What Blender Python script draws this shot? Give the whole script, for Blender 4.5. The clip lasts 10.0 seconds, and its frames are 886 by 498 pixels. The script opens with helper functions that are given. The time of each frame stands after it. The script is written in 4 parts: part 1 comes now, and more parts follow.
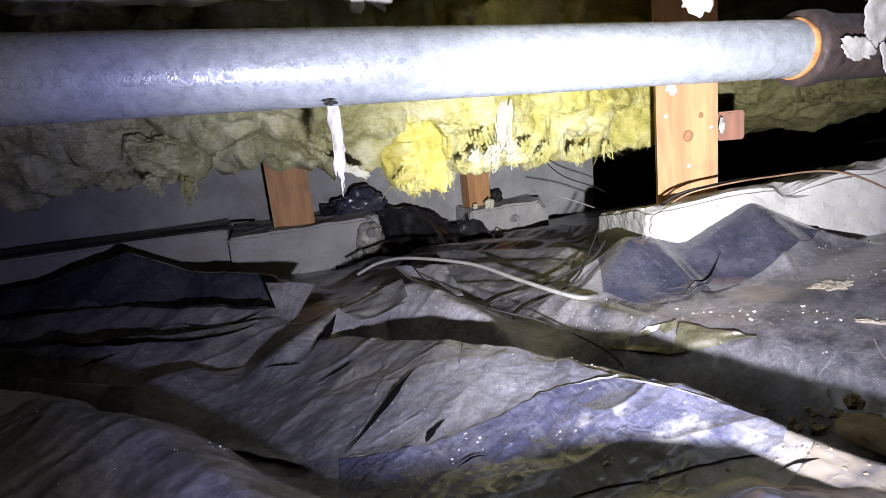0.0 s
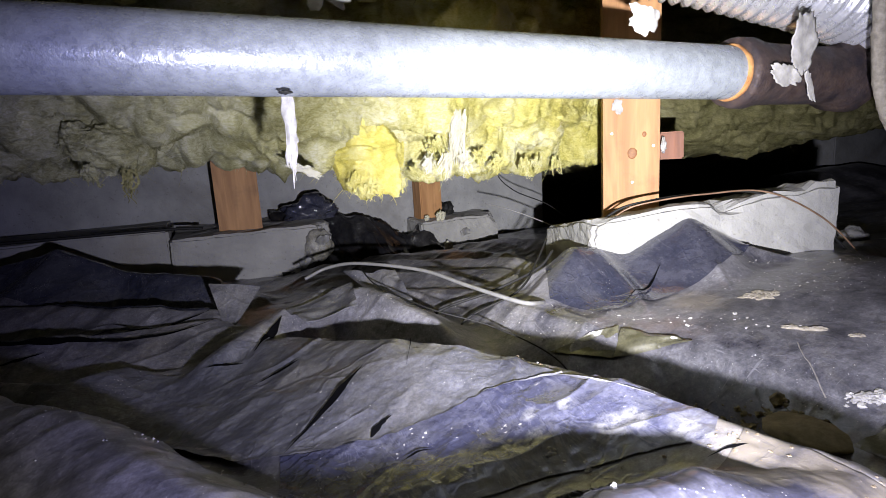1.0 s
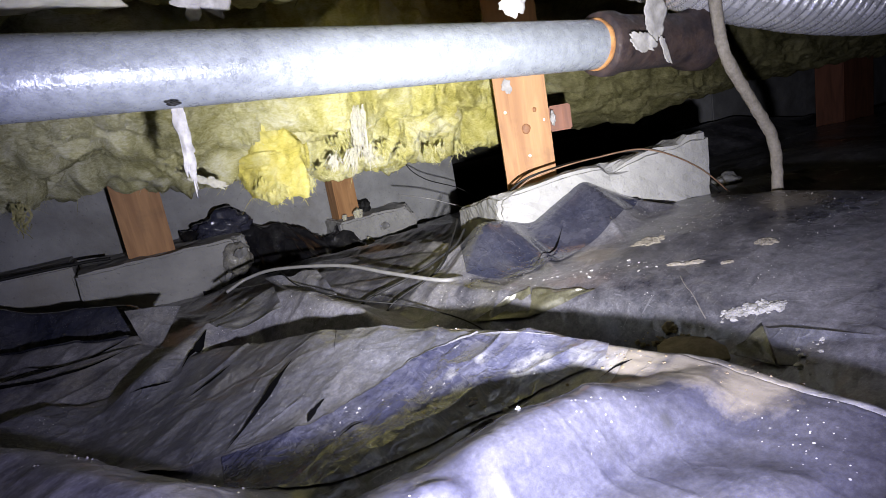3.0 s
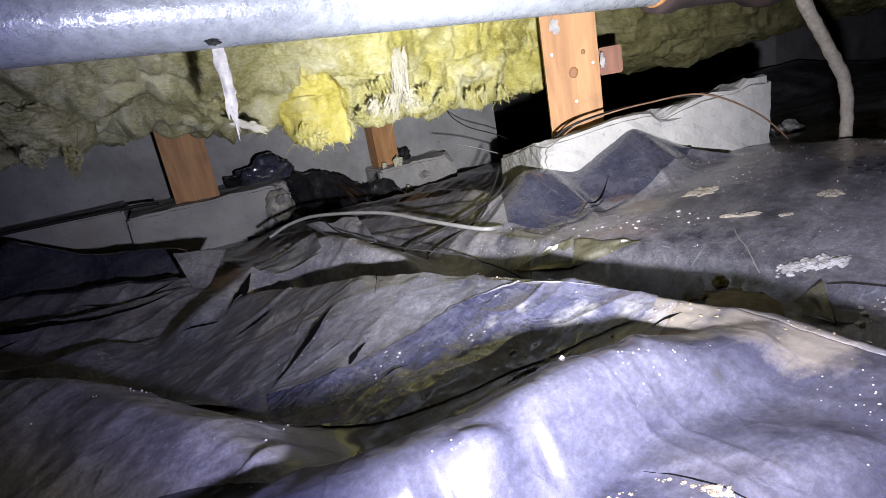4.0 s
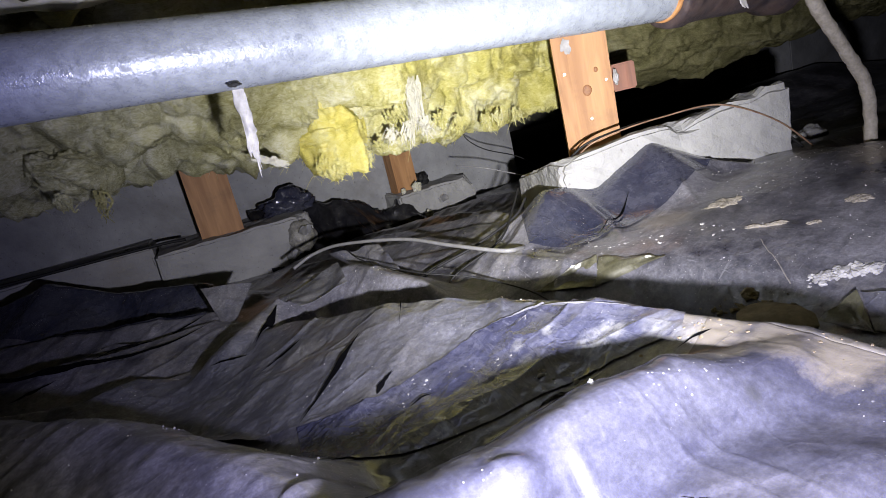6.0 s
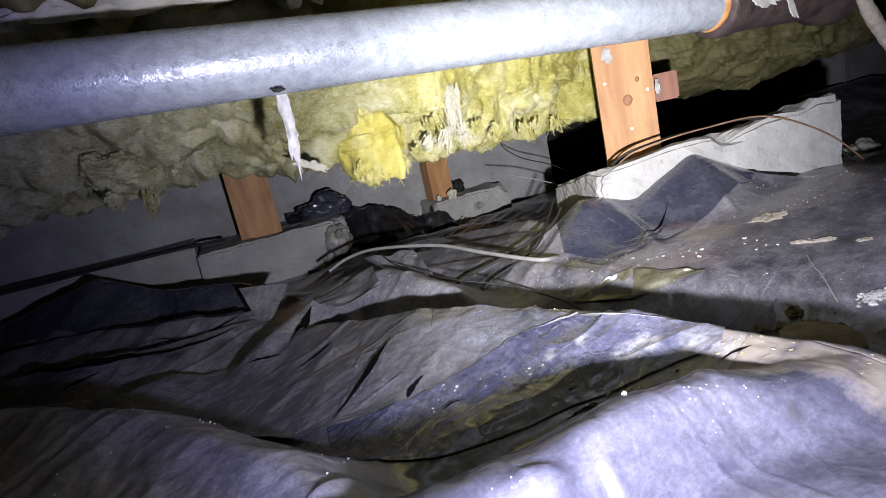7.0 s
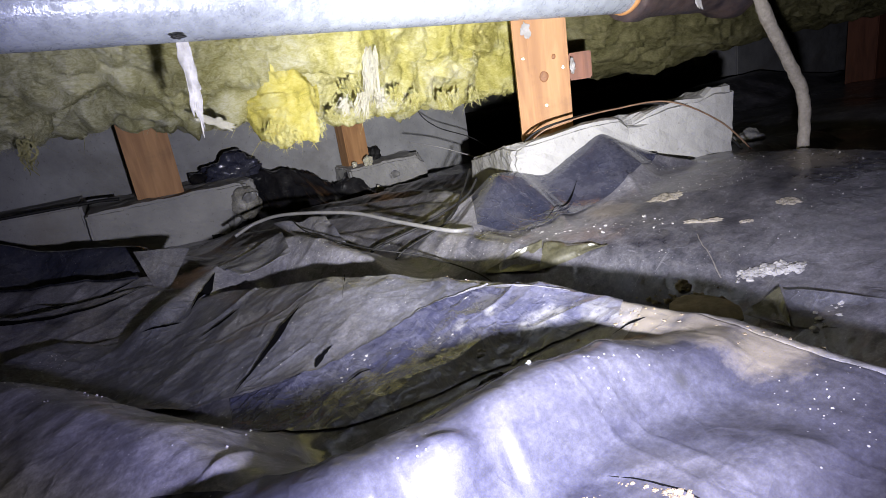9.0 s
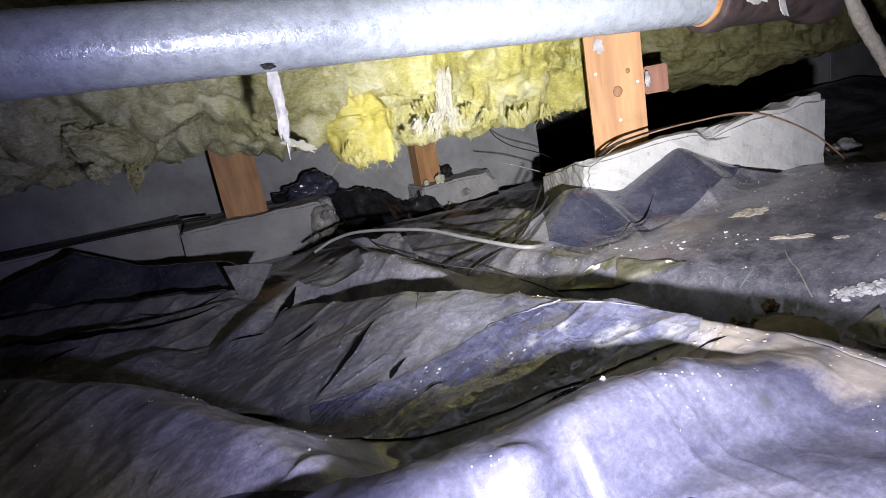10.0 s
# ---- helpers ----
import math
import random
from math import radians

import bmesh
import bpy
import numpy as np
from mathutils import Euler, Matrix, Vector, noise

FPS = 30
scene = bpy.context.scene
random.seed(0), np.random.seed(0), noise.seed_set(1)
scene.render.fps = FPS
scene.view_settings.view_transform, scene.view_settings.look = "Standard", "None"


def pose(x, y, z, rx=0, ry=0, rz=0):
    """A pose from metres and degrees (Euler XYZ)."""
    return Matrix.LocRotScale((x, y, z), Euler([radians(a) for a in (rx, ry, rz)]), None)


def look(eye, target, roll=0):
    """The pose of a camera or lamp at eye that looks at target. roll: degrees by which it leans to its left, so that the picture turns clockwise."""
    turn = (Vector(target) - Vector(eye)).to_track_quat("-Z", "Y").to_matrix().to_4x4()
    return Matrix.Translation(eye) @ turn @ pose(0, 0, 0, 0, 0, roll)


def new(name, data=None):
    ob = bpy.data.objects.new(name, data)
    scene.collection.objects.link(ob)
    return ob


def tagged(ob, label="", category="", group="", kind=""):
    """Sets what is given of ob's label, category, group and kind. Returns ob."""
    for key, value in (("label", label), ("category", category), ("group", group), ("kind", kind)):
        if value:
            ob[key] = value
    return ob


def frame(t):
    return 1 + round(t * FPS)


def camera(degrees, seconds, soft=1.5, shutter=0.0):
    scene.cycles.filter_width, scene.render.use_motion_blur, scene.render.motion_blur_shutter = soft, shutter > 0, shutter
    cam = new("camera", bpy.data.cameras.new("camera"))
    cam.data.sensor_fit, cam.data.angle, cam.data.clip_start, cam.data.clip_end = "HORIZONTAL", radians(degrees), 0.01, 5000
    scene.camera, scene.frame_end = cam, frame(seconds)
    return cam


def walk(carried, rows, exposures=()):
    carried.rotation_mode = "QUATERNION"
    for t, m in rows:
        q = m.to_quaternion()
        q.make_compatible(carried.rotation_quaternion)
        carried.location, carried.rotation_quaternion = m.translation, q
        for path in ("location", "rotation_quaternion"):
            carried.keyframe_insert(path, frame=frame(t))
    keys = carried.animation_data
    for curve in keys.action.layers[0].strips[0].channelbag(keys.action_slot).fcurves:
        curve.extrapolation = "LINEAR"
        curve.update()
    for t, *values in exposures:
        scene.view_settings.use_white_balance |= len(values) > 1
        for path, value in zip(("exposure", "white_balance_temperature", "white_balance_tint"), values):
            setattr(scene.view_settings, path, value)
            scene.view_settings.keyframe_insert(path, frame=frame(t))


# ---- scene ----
cam = camera(77.4, 10.0, soft=0.5)
PATH = [
    (0, (0.0985, -0.0204, 0.252), (0.6491, 1.8549, -0.172), -6.3),
    (0.5, (0.0985, -0.0204, 0.249), (0.8072, 1.8083, -0.142), -5.2),
    (1, (0.0948, -0.0243, 0.237), (0.8244, 1.8003, -0.14), -3.5),
    (1.5, (0.1011, -0.0408, 0.239), (0.9402, 1.7211, -0.198), -5.5),
    (2, (0.0988, -0.0518, 0.231), (1.0175, 1.6748, -0.188), -7.6),
    (3.5, (0.0938, -0.0562, 0.228), (1.0267, 1.6603, -0.2), -11.3),
    (4, (0.0949, -0.0481, 0.225), (0.885, 1.6992, -0.343), -10.4),
    (4.5, (0.0925, -0.046, 0.222), (0.7106, 1.6467, -0.645), -10.2),
    (5, (0.0972, -0.0425, 0.227), (0.7843, 1.6903, -0.498), -11.7),
    (5.5, (0.0966, -0.0466, 0.228), (0.8681, 1.7136, -0.328), -13.6),
    (7, (0.0942, -0.0499, 0.227), (0.7373, 1.7955, -0.197), -12.6),
    (7.5, (0.0955, -0.0494, 0.228), (0.8143, 1.7698, -0.191), -12.5),
    (8, (0.0962, -0.0529, 0.231), (0.864, 1.7487, -0.172), -12.5),
    (8.5, (0.1, -0.0382, 0.223), (0.9992, 1.6509, -0.358), -9.1),
    (9, (0.0966, -0.0466, 0.226), (0.981, 1.6486, -0.359), -8.8),
    (9.5, (0.0921, -0.0523, 0.225), (0.8863, 1.7105, -0.287), -9.6),
    (10, (0.0921, -0.0523, 0.227), (0.7697, 1.7663, -0.258), -10.5),
]
walk(cam, [(t, look(eye, target, roll)) for t, eye, target, roll in PATH],
     exposures=((0.0, 0.44), (1.0, 0.38), (2.0, 0.14), (3.5, 0.10), (4.5, -0.02), (5.5, 0.06), (10.0, 0.06)))

# ---- light: one hand torch beside the camera, hot core and cool spill ----
world = bpy.data.worlds.new("dark_crawlspace")
world.use_nodes = True
world.node_tree.nodes["Background"].inputs["Color"].default_value = (0.55, 0.48, 0.75, 1)
world.node_tree.nodes["Background"].inputs["Strength"].default_value = 0.028
scene.world = world


def torch(name, watts, colour, degrees, blend, target, radius=0.006):
    lamp = bpy.data.lights.new(name, "SPOT")
    lamp.energy, lamp.color, lamp.spot_size, lamp.spot_blend = watts, colour, radians(degrees), blend
    lamp.shadow_soft_size = radius
    ob = new(name, lamp)
    ob.matrix_world = look(TORCH, target)
    return ob


TORCH = (0.145, -0.034, 0.156)
torch("torch_spill", 15.4, (0.97, 0.96, 1.0), 101, 0.80, (0.520, 0.650, 0.180))
torch("torch_core", 36.0, (1.0, 0.98, 0.98), 58, 1.0, (0.555, 0.655, 0.200))
torch("torch_halo", 2.0, (1.0, 0.93, 0.84), 165, 0.6, (0.550, 0.620, 0.170))
torch("torch_rim", 3.5, (0.26, 0.28, 1.0), 112, 0.35, (0.475, 0.645, 0.180))


# ---- materials ----
def material(name):
    m = bpy.data.materials.new(name)
    m.use_nodes = True
    nt = m.node_tree
    return m, nt, nt.nodes["Principled BSDF"]


def coords(nt, kind="Object", scale=(1, 1, 1)):
    tc, mp = nt.nodes.new("ShaderNodeTexCoord"), nt.nodes.new("ShaderNodeMapping")
    nt.links.new(tc.outputs[kind], mp.inputs["Vector"])
    mp.inputs["Scale"].default_value = scale
    return mp.outputs["Vector"]


def noise_tex(nt, vec, scale, detail=6, rough=0.6, distort=0.0):
    n = nt.nodes.new("ShaderNodeTexNoise")
    n.inputs["Scale"].default_value, n.inputs["Detail"].default_value = scale, detail
    n.inputs["Roughness"].default_value, n.inputs["Distortion"].default_value = rough, distort
    nt.links.new(vec, n.inputs["Vector"])
    return n.outputs["Fac"]


def ramp(nt, fac, *stops):
    r = nt.nodes.new("ShaderNodeValToRGB")
    els = r.color_ramp.elements
    while len(els) < len(stops):
        els.new(0.5)
    for e, (p, c) in zip(els, stops):
        e.position = p
        e.color = (*c, 1) if not isinstance(c, (int, float)) else (c, c, c, 1)
    nt.links.new(fac, r.inputs["Fac"])
    return r.outputs["Color"]


def mix(nt, fac, a, b, blend="MIX"):
    m = nt.nodes.new("ShaderNodeMix")
    m.clamp_factor = True
    m.data_type, m.blend_type = "RGBA", blend
    for sock, v in ((m.inputs[0], fac), (m.inputs[6], a), (m.inputs[7], b)):
        if isinstance(v, (int, float)):
            sock.default_value = v
        elif isinstance(v, tuple):
            sock.default_value = (*v, 1)
        else:
            nt.links.new(v, sock)
    return m.outputs[2]


def bump(nt, bsdf, height, strength, dist, chain=None):
    b = nt.nodes.new("ShaderNodeBump")
    b.inputs["Strength"].default_value, b.inputs["Distance"].default_value = strength, dist
    nt.links.new(height, b.inputs["Height"])
    if chain is not None:
        nt.links.new(chain, b.inputs["Normal"])
    nt.links.new(b.outputs["Normal"], bsdf.inputs["Normal"])
    return b.outputs["Normal"]


def stain_mask(nt, spots, full=0.55):
    """Ragged stains lying at given places of the sheet: (x, y, radius)."""
    total = None
    v = coords(nt, scale=(1, 1, 0))
    warp = mix(nt, 0.4, noise_tex(nt, v, 30, 8, 0.72), noise_tex(nt, v, 110, 6, 0.7))
    for x, y, r in spots:
        g = nt.nodes.new("ShaderNodeVectorMath")
        g.operation = "DISTANCE"
        nt.links.new(v, g.inputs[0])
        g.inputs[1].default_value = (x, y, 0)
        m = nt.nodes.new("ShaderNodeMath")
        m.operation = "MULTIPLY_ADD"
        m.inputs[1].default_value, m.inputs[2].default_value = 0.40 / r, -0.30
        nt.links.new(g.outputs["Value"], m.inputs[0])
        w = nt.nodes.new("ShaderNodeMath")
        w.operation = "ADD"
        nt.links.new(m.outputs[0], w.inputs[0])
        nt.links.new(warp, w.inputs[1])
        f = ramp(nt, w.outputs[0], (0.40, full), (0.66, 0.0))
        total = f if total is None else mix(nt, 1.0, total, f, "LIGHTEN")
    return total


TAN_STAINS = ((0.322, 0.150, 0.020), (0.325, 0.120, 0.020), (0.333, 0.178, 0.018), (0.335, 0.09, 0.022), (0.300, 0.128, 0.012), (0.74, 0.28, 0.04), (0.55, 0.40, 0.03))
CHALK = ((0.262, 0.262, 0.006), (0.256, 0.243, 0.007), (0.283, 0.2525, 0.006), (0.292, 0.217, 0.011), (0.304, 0.2137, 0.010), (0.3154, 0.183, 0.014), (0.312, 0.165, 0.012))


def plastic_material(name, film, dust, soil, lo, hi, rough, tan=(), chalk=(), veil=(), shine=0.14, grit=1.0, relief=1.0, coat=0.9, mottle=1.0):
    """Black polyethylene film under a broken coat of pale dust, with creases, soil smears and specks of grit."""
    m, nt, b = material(name)
    v = coords(nt)
    big = noise_tex(nt, v, 6, 3, 0.5, 0.6)
    mid = noise_tex(nt, v, 24, 9, 0.66, 0.5)
    both = mix(nt, 0.45, big, mid)
    both = mix(nt, 0.16, both, noise_tex(nt, v, 150, 5, 0.7))
    cover = ramp(nt, both, (lo, 0.0), (hi, 1.0))
    wipe = ramp(nt, noise_tex(nt, coords(nt, scale=(3.2, 1.0, 1.5)), 17, 9, 0.74, 0.9), (0.52, 0.0), (0.66, 0.45))
    cover = mix(nt, 1.0, cover, wipe, "LIGHTEN")
    rub = ramp(nt, noise_tex(nt, coords(nt, scale=(1.0, 2.4, 1.5)), 13, 8, 0.7, 1.2), (0.55, 0.0), (0.68, 0.75))
    cover = mix(nt, rub, cover, (0.15, 0.15, 0.15))
    colour = mix(nt, cover, film, dust)
    patches = ramp(nt, noise_tex(nt, v, 7.3, 9, 0.70, 0.4), (0.52, 0.0), (0.62, 0.45))
    colour = mix(nt, patches, colour, soil)
    grain = mix(nt, 0.5, noise_tex(nt, v, 420, 5, 0.75), noise_tex(nt, v, 130, 7, 0.75, 0.5))
    colour = mix(nt, 1.0, colour, ramp(nt, grain, (0.36, 1 - 0.38 * mottle), (0.50, 1.0), (0.64, 1 + 0.5 * mottle)), "MULTIPLY")
    if veil:
        colour = mix(nt, stain_mask(nt, veil, 0.80), colour, (0.030, 0.030, 0.036))
    if tan:
        colour = mix(nt, stain_mask(nt, tan, 0.55), colour, (0.26, 0.225, 0.17))
    if chalk:
        crumbly = ramp(nt, noise_tex(nt, v, 90, 9, 0.75), (0.40, 0.0), (0.54, 1.0))
        colour = mix(nt, mix(nt, 1.0, stain_mask(nt, chalk, 0.95), crumbly, "MULTIPLY"), colour, (0.21, 0.21, 0.23))
    for along, across in ((1.0, 13.0), (11.0, 1.4)):
        scratch = ramp(nt, noise_tex(nt, coords(nt, scale=(along, across, 1.0)), 24, 4, 0.55, 0.6), (0.66, 0.0), (0.70, 0.35))
        colour = mix(nt, scratch, colour, dust)
    for scale, cut, where in ((120, 0.10, 0.57), (300, 0.13, 0.56)):
        vor = nt.nodes.new("ShaderNodeTexVoronoi")
        vor.inputs["Scale"].default_value = scale
        nt.links.new(v, vor.inputs["Vector"])
        speck = ramp(nt, vor.outputs["Distance"], (cut * 0.6, grit), (cut, 0.0))
        place = ramp(nt, noise_tex(nt, v, scale / 14, 4), (where, 0.0), (where + 0.05, 0.9))
        colour = mix(nt, mix(nt, 1.0, speck, place, "MULTIPLY"), colour, (0.66, 0.64, 0.62))
    nt.links.new(colour, b.inputs["Base Color"])
    nt.links.new(ramp(nt, cover, (0.0, rough), (1.0, rough + 0.28)), b.inputs["Roughness"])
    b.inputs["Specular IOR Level"].default_value = 0.3 * coat
    nt.links.new(ramp(nt, cover, (0.0, coat), (1.0, coat * 0.4)), b.inputs["Coat Weight"])
    nt.links.new(ramp(nt, mid, (0.4, shine), (0.65, shine * 2.2)), b.inputs["Coat Roughness"])
    n1 = bump(nt, b, noise_tex(nt, v, 30, 4, 0.45), 0.10 * relief, 0.004)
    warp = nt.nodes.new("ShaderNodeMix")
    warp.data_type = "VECTOR"
    warp.inputs[0].default_value = 0.06
    wn = nt.nodes.new("ShaderNodeTexNoise")
    wn.inputs["Scale"].default_value, wn.inputs["Detail"].default_value = 14, 4
    nt.links.new(v, wn.inputs["Vector"])
    nt.links.new(v, warp.inputs[4])
    nt.links.new(wn.outputs["Color"], warp.inputs[5])
    for scale, strength in ((21, 0.55), (55, 0.32)):
        crease = nt.nodes.new("ShaderNodeTexVoronoi")
        crease.feature = "DISTANCE_TO_EDGE"
        crease.inputs["Scale"].default_value = scale
        nt.links.new(warp.outputs[1], crease.inputs["Vector"])
        fold = ramp(nt, crease.outputs["Distance"], (0.0, 1.0), (0.09, 0.0))
        some = ramp(nt, noise_tex(nt, v, scale * 0.35, 3), (0.50, 0.0), (0.62, 1.0))
        n1 = bump(nt, b, mix(nt, 1.0, fold, some, "MULTIPLY"), strength * relief, 0.0012, n1)
    bump(nt, b, noise_tex(nt, v, 330, 4, 0.7), 0.45 * relief, 0.0010, n1)
    nt.links.new(n1, b.inputs["Coat Normal"])
    return m


M_PLASTIC = plastic_material("black_plastic_film", (0.022, 0.022, 0.032), (0.255, 0.25, 0.275), (0.20, 0.187, 0.168), 0.37, 0.62, 0.26,
                             tan=TAN_STAINS, relief=0.6)
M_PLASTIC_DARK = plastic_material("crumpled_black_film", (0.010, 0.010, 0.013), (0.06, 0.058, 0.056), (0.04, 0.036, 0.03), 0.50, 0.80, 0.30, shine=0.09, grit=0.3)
M_FILM_BLUE = plastic_material("bluish_black_film", (0.045, 0.047, 0.085), (0.19, 0.19, 0.24), (0.14, 0.14, 0.16), 0.48, 0.72, 0.24, chalk=CHALK)
M_FILM_SLICK = plastic_material("slick_blue_black_film", (0.030, 0.033, 0.056), (0.10, 0.10, 0.128), (0.085, 0.085, 0.095), 0.46, 0.70, 0.18, shine=0.08, grit=0.7, mottle=0.7)
M_FILM_NEAR = plastic_material("clean_lavender_film", (0.019, 0.019, 0.036), (0.058, 0.058, 0.079), (0.056, 0.053, 0.058), 0.38, 0.66, 0.50, tan=TAN_STAINS, veil=((0.2827, 0.1008, 0.004),), shine=0.11, grit=1.0, relief=0.5, coat=0.8, mottle=0.9)
M_FLAP = plastic_material("dusty_film_flap", (0.036, 0.037, 0.053), (0.168, 0.168, 0.190), (0.175, 0.167, 0.155), 0.36, 0.62, 0.32)
# olive stands for light through the film, darkened for half shade
M_OLIVE_FILM = plastic_material("olive_lit_through_film", (0.035, 0.034, 0.022), (0.105, 0.10, 0.065), (0.09, 0.08, 0.05), 0.36, 0.60, 0.22)


def soil_material():
    m, nt, b = material("brown_soil")
    v = coords(nt)
    c = ramp(nt, noise_tex(nt, v, 30, 9, 0.7), (0.3, (0.035, 0.024, 0.014)), (0.55, (0.10, 0.070, 0.035)), (0.75, (0.19, 0.14, 0.075)))
    nt.links.new(c, b.inputs["Base Color"])
    b.inputs["Roughness"].default_value = 0.95
    bump(nt, b, noise_tex(nt, v, 90, 8, 0.7), 0.9, 0.006)
    return m


def concrete_material(name, a, c, stain):
    m, nt, b = material(name)
    v = coords(nt)
    col = ramp(nt, noise_tex(nt, v, 9, 8, 0.65), (0.3, a), (0.7, c))
    st = ramp(nt, noise_tex(nt, v, 3.0, 6, 0.6, 0.8), (0.52, 0.0), (0.70, 0.75))
    col = mix(nt, st, col, stain)
    pits = ramp(nt, noise_tex(nt, v, 130, 5, 0.6), (0.62, 0.0), (0.72, 0.6))
    col = mix(nt, pits, col, (0.16, 0.15, 0.14))
    nt.links.new(col, b.inputs["Base Color"])
    b.inputs["Roughness"].default_value = 0.9
    n1 = bump(nt, b, noise_tex(nt, v, 22, 8, 0.65), 0.35, 0.012)
    bump(nt, b, noise_tex(nt, v, 170, 5, 0.65), 0.5, 0.002, n1)
    return m


def wood_material(name, light, dark):
    m, nt, b = material(name)
    v = coords(nt, scale=(1, 1, 0.06))
    g = noise_tex(nt, v, 75, 6, 0.6, 1.0)
    w = nt.nodes.new("ShaderNodeTexNoise")
    w.inputs["Scale"].default_value, w.inputs["Detail"].default_value, w.inputs["Distortion"].default_value = 22, 3, 2.5
    nt.links.new(coords(nt, scale=(1, 1, 0.16)), w.inputs["Vector"])
    c = mix(nt, 0.5, ramp(nt, g, (0.3, dark), (0.7, light)), ramp(nt, w.outputs["Fac"], (0.35, dark), (0.6, light)))
    dirt = ramp(nt, noise_tex(nt, coords(nt), 16, 6, 0.6), (0.55, 0.0), (0.8, 0.55))
    c = mix(nt, dirt, c, (0.10, 0.055, 0.03))
    nt.links.new(c, b.inputs["Base Color"])
    b.inputs["Roughness"].default_value = 0.62
    bump(nt, b, g, 0.3, 0.002)
    return m


def fibre_material(name, stops, scale=13, dusty=None):
    """Glass wool: swirling fibre grain; dusty = (colour stops, x where the dust ends, x where it is clean)."""
    m, nt, b = material(name)
    v = coords(nt)
    big = noise_tex(nt, v, scale, 6, 0.62, 0.9)
    fib = noise_tex(nt, coords(nt, scale=(1, 1, 2.2)), 70, 8, 0.76, 2.6)
    f = mix(nt, 0.45, big, fib)
    c = ramp(nt, f, *stops)
    if dusty:
        sep = nt.nodes.new("ShaderNodeSeparateXYZ")
        nt.links.new(v, sep.inputs[0])
        wob = nt.nodes.new("ShaderNodeMath")
        wob.operation = "MULTIPLY_ADD"
        wob.inputs[1].default_value = 0.35
        nt.links.new(noise_tex(nt, v, 9, 5, 0.6), wob.inputs[0])
        nt.links.new(sep.outputs["X"], wob.inputs[2])
        c = mix(nt, ramp(nt, wob.outputs[0], (dusty[1] + 0.175, 0.0), (dusty[2] + 0.175, 1.0)), ramp(nt, f, *dusty[0]), c)
    nt.links.new(c, b.inputs["Base Color"])
    b.inputs["Roughness"].default_value = 1.0
    b.inputs["Specular IOR Level"].default_value = 0.05
    b.inputs["Subsurface Weight"].default_value = 0.12
    b.inputs["Subsurface Radius"].default_value = (1.0, 0.9, 0.5)
    b.inputs["Subsurface Scale"].default_value = 0.006
    n1 = bump(nt, b, fib, 0.9, 0.006)
    bump(nt, b, noise_tex(nt, v, 420, 3, 0.7), 0.6, 0.0015, n1)
    return m


def metal_material(name, a, c, metal, lo, hi, scale, bumpy=0.15):
    m, nt, b = material(name)
    v = coords(nt)
    f = noise_tex(nt, v, scale, 8, 0.68, 0.4)
    nt.links.new(ramp(nt, f, (0.35, a), (0.68, c)), b.inputs["Base Color"])
    nt.links.new(ramp(nt, noise_tex(nt, v, scale * 2.2, 6, 0.7), (0.41, lo), (0.57, hi)), b.inputs["Roughness"])
    b.inputs["Metallic"].default_value = metal
    bump(nt, b, noise_tex(nt, v, scale * 7, 4, 0.55), bumpy, 0.0012)
    return m


def plain_material(name, colour, rough, second=None, scale=60, metal=0.0):
    m, nt, b = material(name)
    f = noise_tex(nt, coords(nt), scale, 6, 0.65)
    nt.links.new(ramp(nt, f, (0.3, second or tuple(k * 0.6 for k in colour)), (0.7, colour)), b.inputs["Base Color"])
    b.inputs["Roughness"].default_value, b.inputs["Metallic"].default_value = rough, metal
    bump(nt, b, f, 0.3, 0.001)
    return m


M_SOIL = soil_material()
M_CONCRETE = concrete_material("grey_concrete_wall", (0.25, 0.255, 0.26), (0.44, 0.445, 0.45), (0.16, 0.15, 0.13))
M_PAD = concrete_material("pale_concrete_pad", (0.27, 0.27, 0.265), (0.42, 0.415, 0.40), (0.25, 0.23, 0.19))
M_WOOD = wood_material("orange_fir_wood", (0.54, 0.29, 0.12), (0.31, 0.145, 0.052))
M_KNOT = plain_material("dark_knot_wood", (0.34, 0.16, 0.065), 0.6, (0.20, 0.085, 0.032), 260)
M_WOOD_OLD = wood_material("red_brown_wood", (0.27, 0.11, 0.06), (0.14, 0.055, 0.03))
WOOL_GREY = ((0.34, (0.13, 0.125, 0.06)), (0.44, (0.30, 0.29, 0.16)), (0.53, (0.50, 0.49, 0.33)), (0.64, (0.70, 0.69, 0.58)))
M_FIBRE = fibre_material("yellow_glass_wool", ((0.33, (0.30, 0.27, 0.07)), (0.43, (0.60, 0.55, 0.15)), (0.53, (0.80, 0.755, 0.33)), (0.64, (0.92, 0.90, 0.66))), dusty=(WOOL_GREY, 0.06, 0.46))
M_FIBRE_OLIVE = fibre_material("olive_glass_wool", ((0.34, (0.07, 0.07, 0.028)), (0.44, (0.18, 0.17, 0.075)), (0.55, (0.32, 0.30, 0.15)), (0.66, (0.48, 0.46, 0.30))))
M_FIBRE_GOLD = fibre_material("fresh_gold_glass_wool", ((0.30, (0.46, 0.40, 0.08)), (0.46, (0.80, 0.71, 0.18)), (0.66, (0.93, 0.88, 0.44))), 26)
M_WOOL_PALE = fibre_material("pale_glass_wool", ((0.25, (0.60, 0.57, 0.38)), (0.5, (0.80, 0.77, 0.60)), (0.75, (0.90, 0.88, 0.76))))
M_PIPE = metal_material("weathered_galvanised_steel", (0.24, 0.262, 0.295), (0.35, 0.38, 0.42), 0.18, 0.15, 0.62, 70, 0.30)
